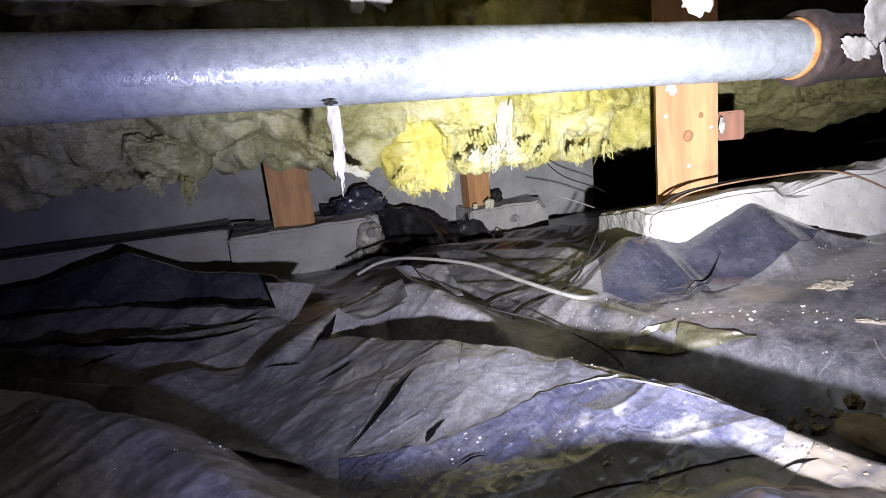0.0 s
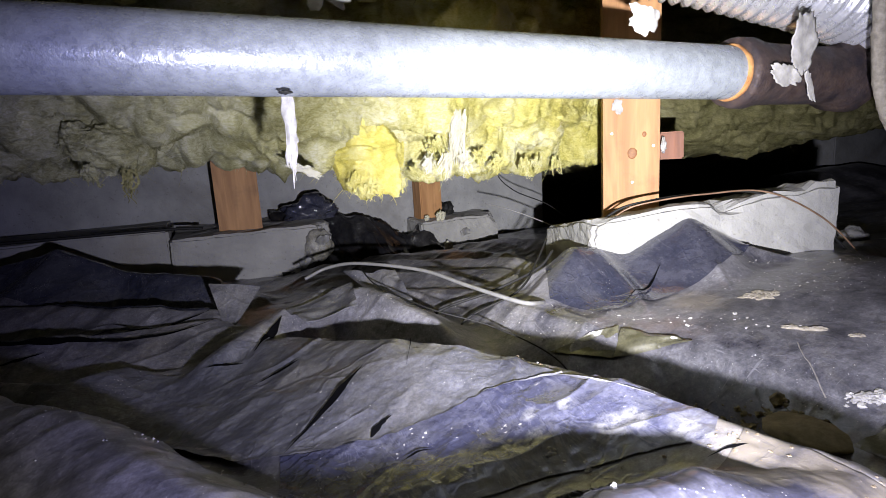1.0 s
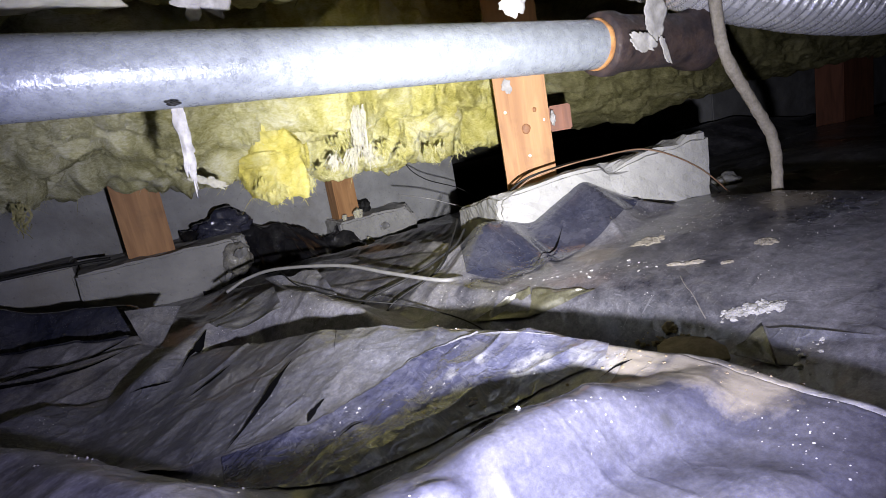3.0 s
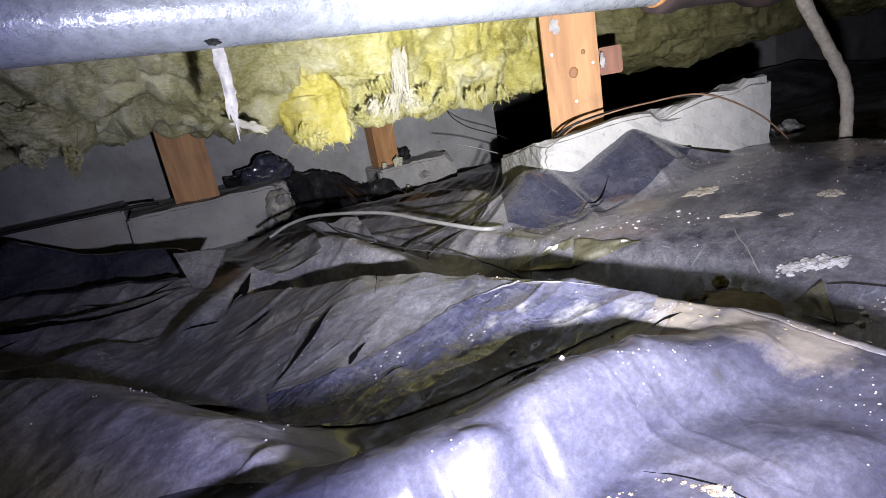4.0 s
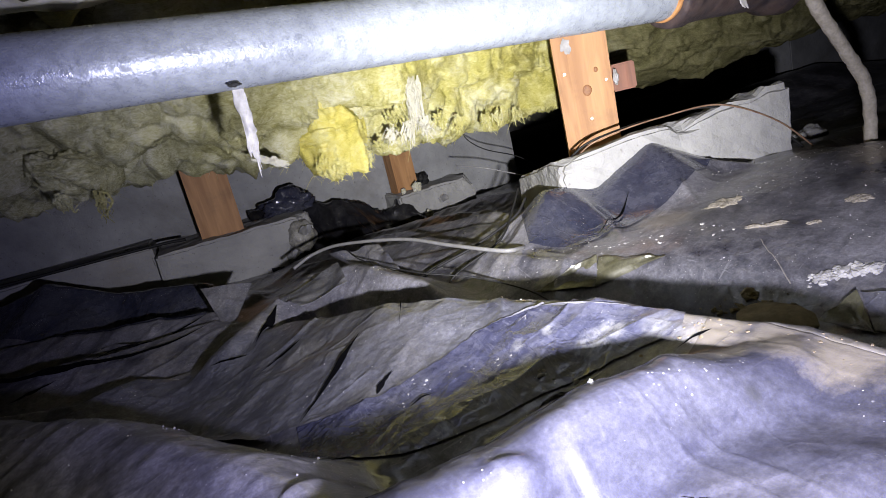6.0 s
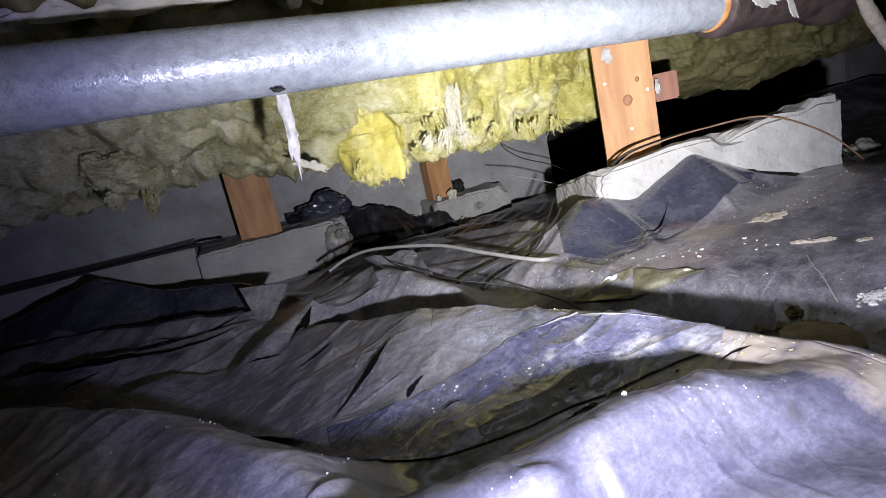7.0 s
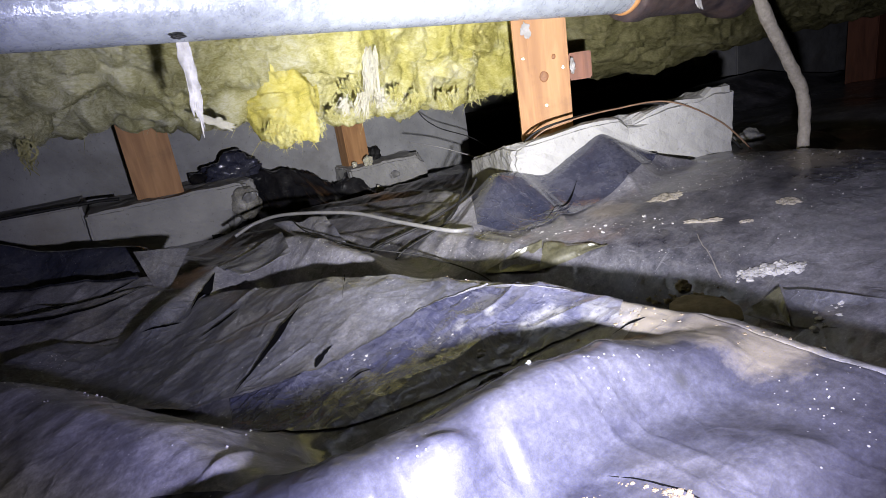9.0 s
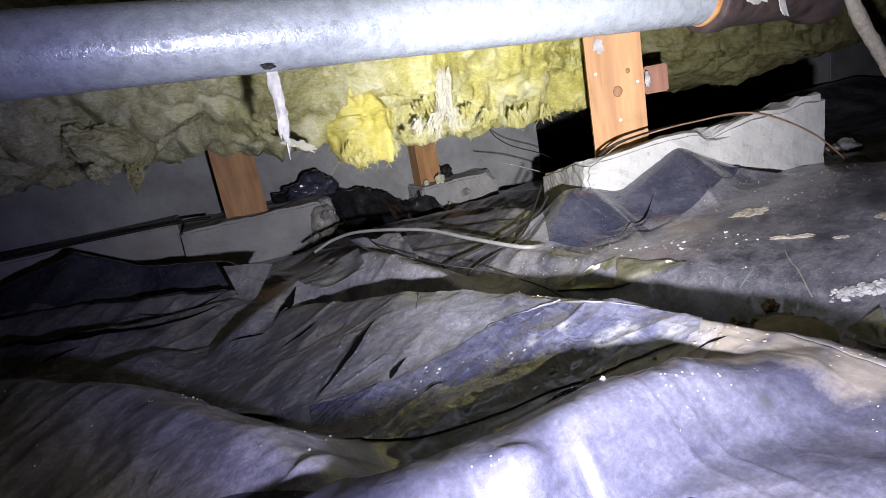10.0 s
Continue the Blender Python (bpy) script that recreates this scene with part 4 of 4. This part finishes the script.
# ---- film flaps, seams and painted slit shade ----
def even_line(pts, count):
    """Evenly counted points along a smooth line through flat points."""
    L = smooth_line([(x, y, 0) for x, y in pts], 24)
    s = np.r_[0, np.cumsum(np.linalg.norm(np.diff(L, axis=0), axis=1))]
    k = np.linspace(0, s[-1], count)
    return np.stack([np.interp(k, s, L[:, i]) for i in range(3)], -1)


OVERLAP_EDGE = ((-0.10, 0.52), (0.02, 0.405), (0.085, 0.357), (0.114, 0.338), (0.139, 0.3215), (0.1675, 0.311), (0.191, 0.306), (0.216, 0.303), (0.240, 0.3015), (0.272, 0.295), (0.3015, 0.285))


def overlap_sheet():
    lower = even_line(OVERLAP_EDGE, 300)
    upper = even_line(((-0.08, 0.60), (0.04, 0.575), (0.14, 0.548), (0.18, 0.48), (0.226, 0.41), (0.272, 0.345), (0.308, 0.280)), 300)
    t = np.linspace(0, 1, 130)[:, None, None]
    P = lower[None] * (1 - t) + upper[None] * t
    P[..., 1] += 0.0022 * fbm(P[..., 0] * 70, P[..., 1] * 70, 0, 3, 8) * (1 - t[..., 0]) ** 4
    lift = 0.0016 + 0.0030 * np.clip(np.linspace(0, 1, P.shape[1]) / 0.4, 0, 1)[None] * (0.3 + 0.7 * np.exp(-t[..., 0] / 0.05))
    P[..., 2] = film_height(P[..., 0], P[..., 1]) + lift
    tagged(adopt("film_overlap", grid_mesh("film_overlap", P, M_FLAP)), "pale dusty edge of an overlapping plastic sheet", "plastic sheet")


overlap_sheet()


def under_sheet():
    lower = even_line(((0.105, 0.285), (0.150, 0.238), (0.195, 0.222), (0.245, 0.214), (0.29, 0.190), (0.315, 0.168)), 260)
    upper = even_line(((0.112, 0.342), (0.139, 0.327), (0.1675, 0.317), (0.216, 0.309), (0.240, 0.307), (0.272, 0.301), (0.304, 0.287), (0.322, 0.240), (0.333, 0.180)), 260)
    t = np.linspace(0, 1, 100)[:, None, None]
    P = lower[None] * (1 - t) + upper[None] * t
    P[..., 2] = film_height(P[..., 0], P[..., 1]) + 0.0011
    tagged(adopt("film_underlay", grid_mesh("film_underlay", P, M_FILM_BLUE)), "bluish black plastic sheet below the overlapping edge", "plastic sheet")


under_sheet()


def peak_drape():
    lower, upper = even_line(DRAPE_LOW, 240), even_line(DRAPE_TOP, 240)
    t = np.linspace(0, 1, 100)[:, None, None]
    P = lower[None] * (1 - t) + upper[None] * t
    X, Y = P[..., 0], P[..., 1]
    ring = [film_height(X + 0.0075 * math.cos(a), Y + 0.0075 * math.sin(a)) for a in np.arange(8) * math.pi / 4]
    edge = np.clip(np.minimum(t[..., 0], 1 - t[..., 0]) / 0.15, 0, 1)
    P[..., 2] = film_height(X, Y) * (1 - 0.85 * edge) + sum(ring) / 8 * 0.85 * edge + 0.0014
    tagged(adopt("film_drape", grid_mesh("film_drape", P, M_FILM_SLICK)), "glossy blue-black film drawn up to a peak over the pad", "plastic sheet")


peak_drape()


FOLD_LOW = ((-0.60, 1.04), (-0.356, 1.02), (-0.258, 0.975), (-0.178, 0.916), (-0.10, 0.845), (-0.027, 0.795), (0.066, 0.728))
FOLD_TOP = ((-0.60, 1.12), (-0.35, 1.085), (-0.25, 1.06), (-0.155, 1.015), (-0.06, 0.985), (0.02, 0.94), (0.085, 0.893))


def left_fold():
    lower = even_line(FOLD_LOW, 200)
    upper = even_line(FOLD_TOP, 200)
    t = np.linspace(0, 1, 70)[:, None, None]
    P = lower[None] * (1 - t) + upper[None] * t
    P[..., 2] = film_height(P[..., 0], P[..., 1]) + 0.0024
    tagged(adopt("film_fold", grid_mesh("film_fold", P, M_FILM_SLICK)), "dark glossy fold of black plastic standing before the footing", "plastic sheet")


left_fold()


def patch_mesh(name, corners, mat, n=16, bulge=0.01, seed=0):
    """A bent four-cornered piece of film with thickness."""
    A, B, C, D = (np.array(c, float) for c in corners)
    u, v = np.meshgrid(np.linspace(0, 1, n), np.linspace(0, 1, n))
    u, v = u[..., None], v[..., None]
    P = (1 - u) * (1 - v) * A + u * (1 - v) * B + u * v * C + (1 - u) * v * D
    nrm = np.cross(B - A, D - A)
    nrm /= np.linalg.norm(nrm)
    h = bulge * np.sin(np.pi * u) * np.sin(np.pi * v * 0.9) + bulge * 0.5 * vnoise(u * 4, v * 4, 0, seed)
    P = P + nrm * h
    top, low = P + nrm * 0.0004, P - nrm * 0.0004
    return grid_mesh(name, np.concatenate([top, low[::-1]]), mat)


def flap(corners, label, mat=M_FLAP, bulge=0.008, seed=0):
    return tagged(adopt("film_flap", patch_mesh("film_flap", corners, mat, 18, bulge, seed)), label, "plastic sheet")


flap(((0.069, 0.760, 0.072), (0.133, 0.740, 0.063), (0.090, 0.690, 0.022), (0.084, 0.690, 0.022)), "limp triangular flap of dusty plastic folded down", M_FLAP, 0.004, 1)
flap(((0.150, 0.60, 0.062), (0.235, 0.64, 0.074), (0.225, 0.57, 0.066), (0.165, 0.555, 0.058)), "loose fold of pale dusty plastic", seed=2, bulge=0.006)
flap(((0.245, 0.73, 0.066), (0.305, 0.68, 0.071), (0.300, 0.60, 0.052), (0.262, 0.63, 0.050)), "upstanding bluish plastic fold below the tube", seed=3)
flap(((0.392, 0.439, 0.018), (0.4296, 0.421, 0.037), (0.4536, 0.4064, 0.045), (0.428, 0.384, 0.023)), "olive-lit fold of plastic at the lip of the hollow", M_OLIVE_FILM, 0.003, 5)
flap(((0.428, 0.384, 0.023), (0.4510, 0.400, 0.044), (0.466, 0.3654, 0.0455), (0.479, 0.3364, 0.0465)), "olive-lit fold of plastic running along the hollow", M_OLIVE_FILM, -0.004, 7)


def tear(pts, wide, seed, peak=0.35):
    """A near-black strip painting the shade of slits and folds, widest near one end."""
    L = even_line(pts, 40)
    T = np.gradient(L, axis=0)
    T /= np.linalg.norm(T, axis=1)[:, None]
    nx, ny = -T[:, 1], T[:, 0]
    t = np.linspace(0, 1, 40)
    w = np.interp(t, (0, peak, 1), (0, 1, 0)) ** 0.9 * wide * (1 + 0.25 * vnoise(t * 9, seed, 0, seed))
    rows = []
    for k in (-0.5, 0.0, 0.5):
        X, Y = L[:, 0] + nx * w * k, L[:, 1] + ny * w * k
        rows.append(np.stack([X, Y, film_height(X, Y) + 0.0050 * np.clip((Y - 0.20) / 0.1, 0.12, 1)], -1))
    tagged(adopt("film_shade_strip", grid_mesh("film_shade_strip", np.array(rows), M_SLIT_SHADE)), "near-black strip painting the shade of slits and folds in the sheet", "tear", "tears in the sheet")


def curl(x0, y0, x1, y1, wide, lift, mat, label):
    """A thin lens-shaped curl of film that stands up along a crest."""
    t = np.linspace(0, 1, 30)
    X, Y = x0 + (x1 - x0) * t, y0 + (y1 - y0) * t
    Z = film_height(X, Y, False) + lift
    w = wide * np.sin(np.pi * t) ** 0.7
    rows = [np.stack([X - 0.002 * k, Y - 0.0015 * k, Z + w * k - 0.001], -1) for k in (0.0, 0.35, 0.7, 1.0)]
    rows += [r + np.array([0.0006, 0.0006, 0]) for r in rows[::-1]]
    tagged(adopt("film_flap", grid_mesh("film_flap", np.array(rows), mat)), label, "plastic sheet")


curl(0.299, 0.288, 0.3265, 0.220, 0.0034, 0.0032, M_FLAP, "curled white edge of the plastic sheet")
flap(((0.462, 0.186, 0.024), (0.485, 0.172, 0.042), (0.459, 0.1485, 0.027), (0.4585, 0.149, 0.027)), "lifted olive corner of plastic film", M_OLIVE_FILM, 0.003, 6)
flap(((0.485, 0.170, 0.042), (0.496, 0.100, 0.048), (0.465, 0.118, 0.034), (0.4595, 0.148, 0.028)), "lifted pale edge of plastic film over a dark gap", M_FLAP, 0.003, 8)
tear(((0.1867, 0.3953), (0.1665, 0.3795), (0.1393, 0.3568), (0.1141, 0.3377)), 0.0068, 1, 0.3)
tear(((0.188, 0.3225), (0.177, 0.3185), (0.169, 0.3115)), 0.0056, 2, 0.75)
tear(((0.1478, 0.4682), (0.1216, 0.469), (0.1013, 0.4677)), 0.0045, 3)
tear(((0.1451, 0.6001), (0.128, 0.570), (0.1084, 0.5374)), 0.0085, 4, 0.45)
# shade lines under the layered left folds, laid on as black strips
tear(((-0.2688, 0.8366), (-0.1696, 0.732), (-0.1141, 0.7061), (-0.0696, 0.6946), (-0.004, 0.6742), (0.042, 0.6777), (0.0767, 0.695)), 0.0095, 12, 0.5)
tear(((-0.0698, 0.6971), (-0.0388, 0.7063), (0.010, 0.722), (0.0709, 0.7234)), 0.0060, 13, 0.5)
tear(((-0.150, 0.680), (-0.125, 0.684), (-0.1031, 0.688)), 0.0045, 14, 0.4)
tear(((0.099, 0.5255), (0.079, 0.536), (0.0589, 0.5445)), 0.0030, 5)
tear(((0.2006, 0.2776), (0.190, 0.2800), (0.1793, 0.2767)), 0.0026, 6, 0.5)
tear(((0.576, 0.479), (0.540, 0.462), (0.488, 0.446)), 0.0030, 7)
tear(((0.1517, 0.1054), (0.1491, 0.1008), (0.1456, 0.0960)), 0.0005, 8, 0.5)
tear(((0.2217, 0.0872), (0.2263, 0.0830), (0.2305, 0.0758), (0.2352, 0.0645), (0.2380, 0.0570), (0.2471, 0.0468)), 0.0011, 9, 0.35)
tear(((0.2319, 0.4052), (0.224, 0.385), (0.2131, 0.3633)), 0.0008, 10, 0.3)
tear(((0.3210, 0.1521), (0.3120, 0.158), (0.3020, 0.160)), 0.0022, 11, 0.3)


def film_line(x0, y0, x1, y1, radius, label):
    t = np.linspace(0, 1, 30)
    X, Y = x0 + (x1 - x0) * t + 0.0012 * vnoise(t * 6, 3, 0, 9), y0 + (y1 - y0) * t
    pts = list(zip(X, Y, film_height(X, Y) - radius * 0.2))
    cable("pale_thread", pts, radius, M_GRIT, label, "thread", n=3)


film_line(0.530, 0.275, 0.492, 0.225, 0.0006, "thin pale crease line in the plastic sheet")
film_line(0.2573, 0.1173, 0.1714, 0.0619, 0.00022, "thin pale crease line across the near film")


def crumpled_heap():
    xs, ys = np.arange(0.20, 0.66, 0.0024), np.arange(1.12, 1.376, 0.0024)
    X, Y = np.meshgrid(xs, ys)
    wx = X + 0.03 * vnoise(X * 11, Y * 11, 0, 5) + 0.008 * vnoise(X * 34, Y * 34, 0, 15)
    wy = Y + 0.03 * vnoise(X * 11, Y * 11, 3, 6) + 0.008 * vnoise(X * 34, Y * 34, 0, 16)
    Z = tent(wx, wy, ((0.21, 1.32, 0.104), (0.26, 1.30, 0.112), (0.30, 1.29, 0.108), (0.36, 1.28, 0.080), (0.44, 1.28, 0.058), (0.52, 1.29, 0.024), (0.58, 1.29, 0.040), (0.62, 1.31, 0.0)), 0.9, 0.9, 0.018)
    folds = (1 - np.abs(vnoise(wx * 17 + 9 * wy, wy * 21, 0, 7))) ** 4
    Z = np.maximum(Z + 0.016 * folds + 0.012 * vnoise(wx * 16, wy * 16, 0, 9) + 0.004 * (1 - np.abs(vnoise(wx * 50, wy * 44, 0, 17))) ** 5 - 0.008, -0.09)
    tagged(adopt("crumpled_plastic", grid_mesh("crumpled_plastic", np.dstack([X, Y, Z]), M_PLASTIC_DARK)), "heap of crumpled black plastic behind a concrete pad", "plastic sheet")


crumpled_heap()
blob("folded_plastic", 0.285, 1.262, 0.098, 0.058, 0.034, 0.034, M_FILM_SLICK, "bundle of dusty folded plastic lying against the crumpled heap", 23, 0.55, 1.5, "plastic sheet")


# ---- debris ----
def lump(x, y, rx, ry, rz, mat, label, seed, name="debris_lump", rough=0.55, turn=0.0, freq=2.6):
    ob = blob(name, x, y, on_film(x, y) + rz * 0.35, rx, ry, rz, mat, label, seed, rough, freq)
    ob.rotation_euler = (0, 0, radians(turn))
    return ob


def heap(x0, y0, x1, y1, wide, count, big, mat, label, seed, name="crumb_heap", flat=0.6):
    """Crumbs of uneven size strewn along a short line on the film, in one mesh."""
    rng = np.random.default_rng(seed)
    bm = bmesh.new()
    T = rng.random(count)
    XS, YS = x0 + (x1 - x0) * T + rng.normal(0, wide, count), y0 + (y1 - y0) * T + rng.normal(0, wide, count)
    for x, y, z in zip(XS, YS, film_height(XS, YS)):
        r = big * (0.18 + 0.82 * rng.random() ** 3)
        z += r * flat * 0.4
        got = bmesh.ops.create_icosphere(bm, subdivisions=2, radius=1)["verts"]
        off = Vector(rng.normal(0, 9, 3))
        sx, sy = rng.uniform(0.7, 1.4), rng.uniform(0.7, 1.3)
        for v in got:
            k = 1 + 0.7 * noise.noise(v.co * 1.7 + off) + 0.3 * noise.noise(v.co * 4 + off)
            v.co = Vector((x + v.co.x * r * k * sx, y + v.co.y * r * k * sy, z + v.co.z * r * k * flat))
    for f in bm.faces:
        f.smooth = False
    return tagged(part(name, bm, mat), label, "debris", kind="stuff")


def crust(x, y, rx, ry, turn, label, seed, mat=M_CRUMB, high=0.0018):
    """A flat broken crust that follows the film below it, thick enough to cast an edge."""
    rng = np.random.default_rng(seed)
    n, rings = 90, 14
    a = np.linspace(0, 2 * np.pi, n, endpoint=False)
    k = 1 + 0.45 * vnoise(np.cos(a) * 1.7 + seed, np.sin(a) * 1.7, 0, seed) + 0.16 * vnoise(np.cos(a) * 5, np.sin(a) * 5 + seed, 0, seed + 1) + 0.10 * vnoise(np.cos(a) * 14, np.sin(a) * 14 + seed, 0, seed + 5)
    s = np.linspace(0, 1, rings)[:, None]
    u, v = np.cos(a) * rx * k * s, np.sin(a) * ry * k * s
    c, d = math.cos(radians(turn)), math.sin(radians(turn))
    X, Y = x + u * c - v * d, y + u * d + v * c
    base = film_height(X, Y)
    top = base + high + high * 0.45 * vnoise(X * 220, Y * 220, 0, seed + 2) + high * 0.25 * vnoise(X * 900, Y * 900, 0, seed + 3) - high * s ** 6
    P = np.concatenate([np.dstack([X, Y, top]), np.dstack([X[::-1], Y[::-1], base[::-1] - 0.001])])
    return tagged(adopt("mortar_crust", grid_mesh("mortar_crust", P, mat, loop=True, smooth=False)), label, "debris", "crusts on the sheet")


crust(0.596, 0.358, 0.017, 0.012, -40, "flat pale crust of dried mortar on the plastic", 1)
crust(0.620, 0.244, 0.010, 0.008, -30, "small pale crust of dried mortar on the plastic", 2)
crust(0.555, 0.287, 0.016, 0.0028, -58, "thin pale sliver of debris on the plastic", 3)
crust(0.568, 0.251, 0.006, 0.0022, -50, "thin pale sliver of debris on the plastic", 4)
crust(0.2120, 0.1490, 0.0060, 0.0018, -50, "white crumbled pulp at the edge of the lapped film", 19, M_PULP_DIM, 0.0020)
heap(0.498, 0.212, 0.523, 0.178, 0.0028, 130, 0.0046, M_WHITE, "white crumbled pulp in a tear of the plastic", 5)
heap(0.440, 0.285, 0.480, 0.215, 0.006, 40, 0.0035, M_SOIL, "brown clods of soil in the hollow", 6, "soil_clods")
heap(0.206, 0.154, 0.228, 0.141, 0.0018, 50, 0.0017, M_PULP_DIM, "white crumbs along the edge of the near film", 8)
heap(0.1430, 0.0795, 0.1700, 0.0650, 0.0020, 170, 0.0021, M_PULP_DIM, "bluish white pulp crumbs on the near film", 10)
heap(0.1630, 0.0870, 0.1555, 0.0780, 0.0010, 60, 0.0021, M_PULP_DIM, "bluish white pulp crumbs on the near film", 11)
heap(0.2325, 0.0660, 0.2350, 0.0590, 0.0012, 70, 0.0015, M_TAN_DIM, "tan crust swelling out of a crack in the film", 30)
heap(0.2235, 0.0815, 0.2330, 0.0630, 0.0008, 110, 0.0011, M_TAN_DIM, "tan crumbs along a crack in the film", 12)
heap(0.1968, 0.0857, 0.2120, 0.0830, 0.0022, 50, 0.0009, M_TAN_DIM, "tan crumbs along a crack in the film", 13)
heap(0.473, 0.259, 0.480, 0.249, 0.0030, 7, 0.0075, M_CLAY, "pale clods of clay in the hollow", 7, "soil_clods", 0.8)
heap(0.446, 0.300, 0.476, 0.232, 0.0045, 45, 0.0042, M_CLAY, "small crumbs of clay in the hollow", 27, "soil_clods", 0.7)
heap(0.2525, 0.2285, 0.2545, 0.2265, 0.0012, 8, 0.0032, M_WHITE, "few white crumbs on the film", 9)
heap(0.466, 0.130, 0.496, 0.135, 0.0060, 26, 0.0032, M_WHITE, "white crumbs on the film beyond the gap", 28)
heap(0.203, 0.297, 0.203, 0.290, 0.0030, 9, 0.0024, M_WHITE, "white crumbs on the film", 29)
heap(0.180, 0.300, 0.240, 0.262, 0.014, 140, 0.0015, M_WHITE, "pale grit gathered below the overlapping edge", 14)
heap(0.305, 0.235, 0.338, 0.085, 0.007, 130, 0.0012, M_TAN_DIM, "tan grit lying along the dusty crest of the sheet", 15)
heap(0.230, 0.405, 0.310, 0.295, 0.003, 90, 0.0011, M_TAN_DIM, "tan grit lying along the folded edge of the sheet", 16)
heap(0.250, 0.222, 0.292, 0.190, 0.004, 40, 0.0018, M_WHITE, "white crumbs on the film above the fold", 17)
heap(0.470, 0.430, 0.560, 0.300, 0.012, 60, 0.0017, M_WHITE, "white crumbs strewn below the film peak", 18)
lump(0.468, 0.216, 0.024, 0.030, 0.008, M_CLAY, "smooth olive-brown bulge of clay in the hollow", 41, "soil_lump", 0.18, 20, 1.2)
lump(1.060, 0.560, 0.030, 0.022, 0.016, M_PAD, "pale broken stone lying beside the concrete pad", 42, "stone", 0.35, 10, 1.5)
for x, y, z, r in ((0.600, 1.24, 0.060, 0.014), (0.600, 1.20, -0.01, 0.012), (0.57, 1.26, 0.055, 0.008)):
    blob("wool_tuft", x, y, z, r * 0.8, r * 0.6, r * 0.8, M_WOOL_PALE, "small white tuft of wool near the far pad", int(r * 1000), 0.6)
blob("wrapped_stone", 0.279, 1.150, 0.040, 0.030, 0.026, 0.033, M_WRAP, "broken stone wrapped in clear plastic at the corner of a pad", 51, 0.28, 1.6)
scrap("foil_scrap", (0.285, 1.118, 0.055), (1, 0, 0.1), (0, -0.2, 1), 0.014, 0.012, "small crumpled clear foil scrap on the chipped pad", M_TUBE, 7, 0.008)
blob("black_lump", 0.650, 1.330, 0.062, 0.020, 0.016, 0.020, M_BLACK, "black lump of rubber beside the thin post", 71, 0.5, 1.6)
scrap("foil_scrap", (0.665, 1.243, 0.012), (1, 0, 0.1), (0, -0.2, 1), 0.014, 0.008, "small crumpled clear foil scrap on the far pad", M_TUBE, 8, 0.008)


def crumbs():
    """Fine grit strewn over the film."""
    rng = np.random.default_rng(4)
    verts, faces = [], []
    n = 6000
    x, y = rng.uniform(-0.1, 0.85, n), rng.uniform(-0.02, 0.62, n)
    keep = (fbm(x * 9, y * 9, 0, 3, 17) + 0.3 * rng.random(n) > 0.12) & ((y > 0.2) | (rng.random(n) > 0.96))
    x, y = x[keep], y[keep]
    z = film_height(x, y)
    for a, b, c in zip(x, y, z):
        r = 0.0003 + 0.0008 * rng.random() ** 6
        d = [np.array(k) * r * (0.7 + 0.6 * rng.random()) for k in ((1, 0, 0), (-1, 0, 0), (0, 1, 0), (0, -1, 0), (0, 0, 1), (0, 0, -0.6))]
        k = len(verts)
        verts += [(a + q[0], b + q[1], c + q[2] + r * 0.4) for q in d]
        faces += [(k + 4, k, k + 2), (k + 4, k + 2, k + 1), (k + 4, k + 1, k + 3), (k + 4, k + 3, k), (k + 5, k + 2, k), (k + 5, k + 1, k + 2), (k + 5, k + 3, k + 1), (k + 5, k, k + 3)]
    tagged(adopt("grit", raw_mesh("grit", verts, faces, M_WHITE, False)), "fine pale grit strewn over the plastic sheet", "debris", kind="stuff")


crumbs()
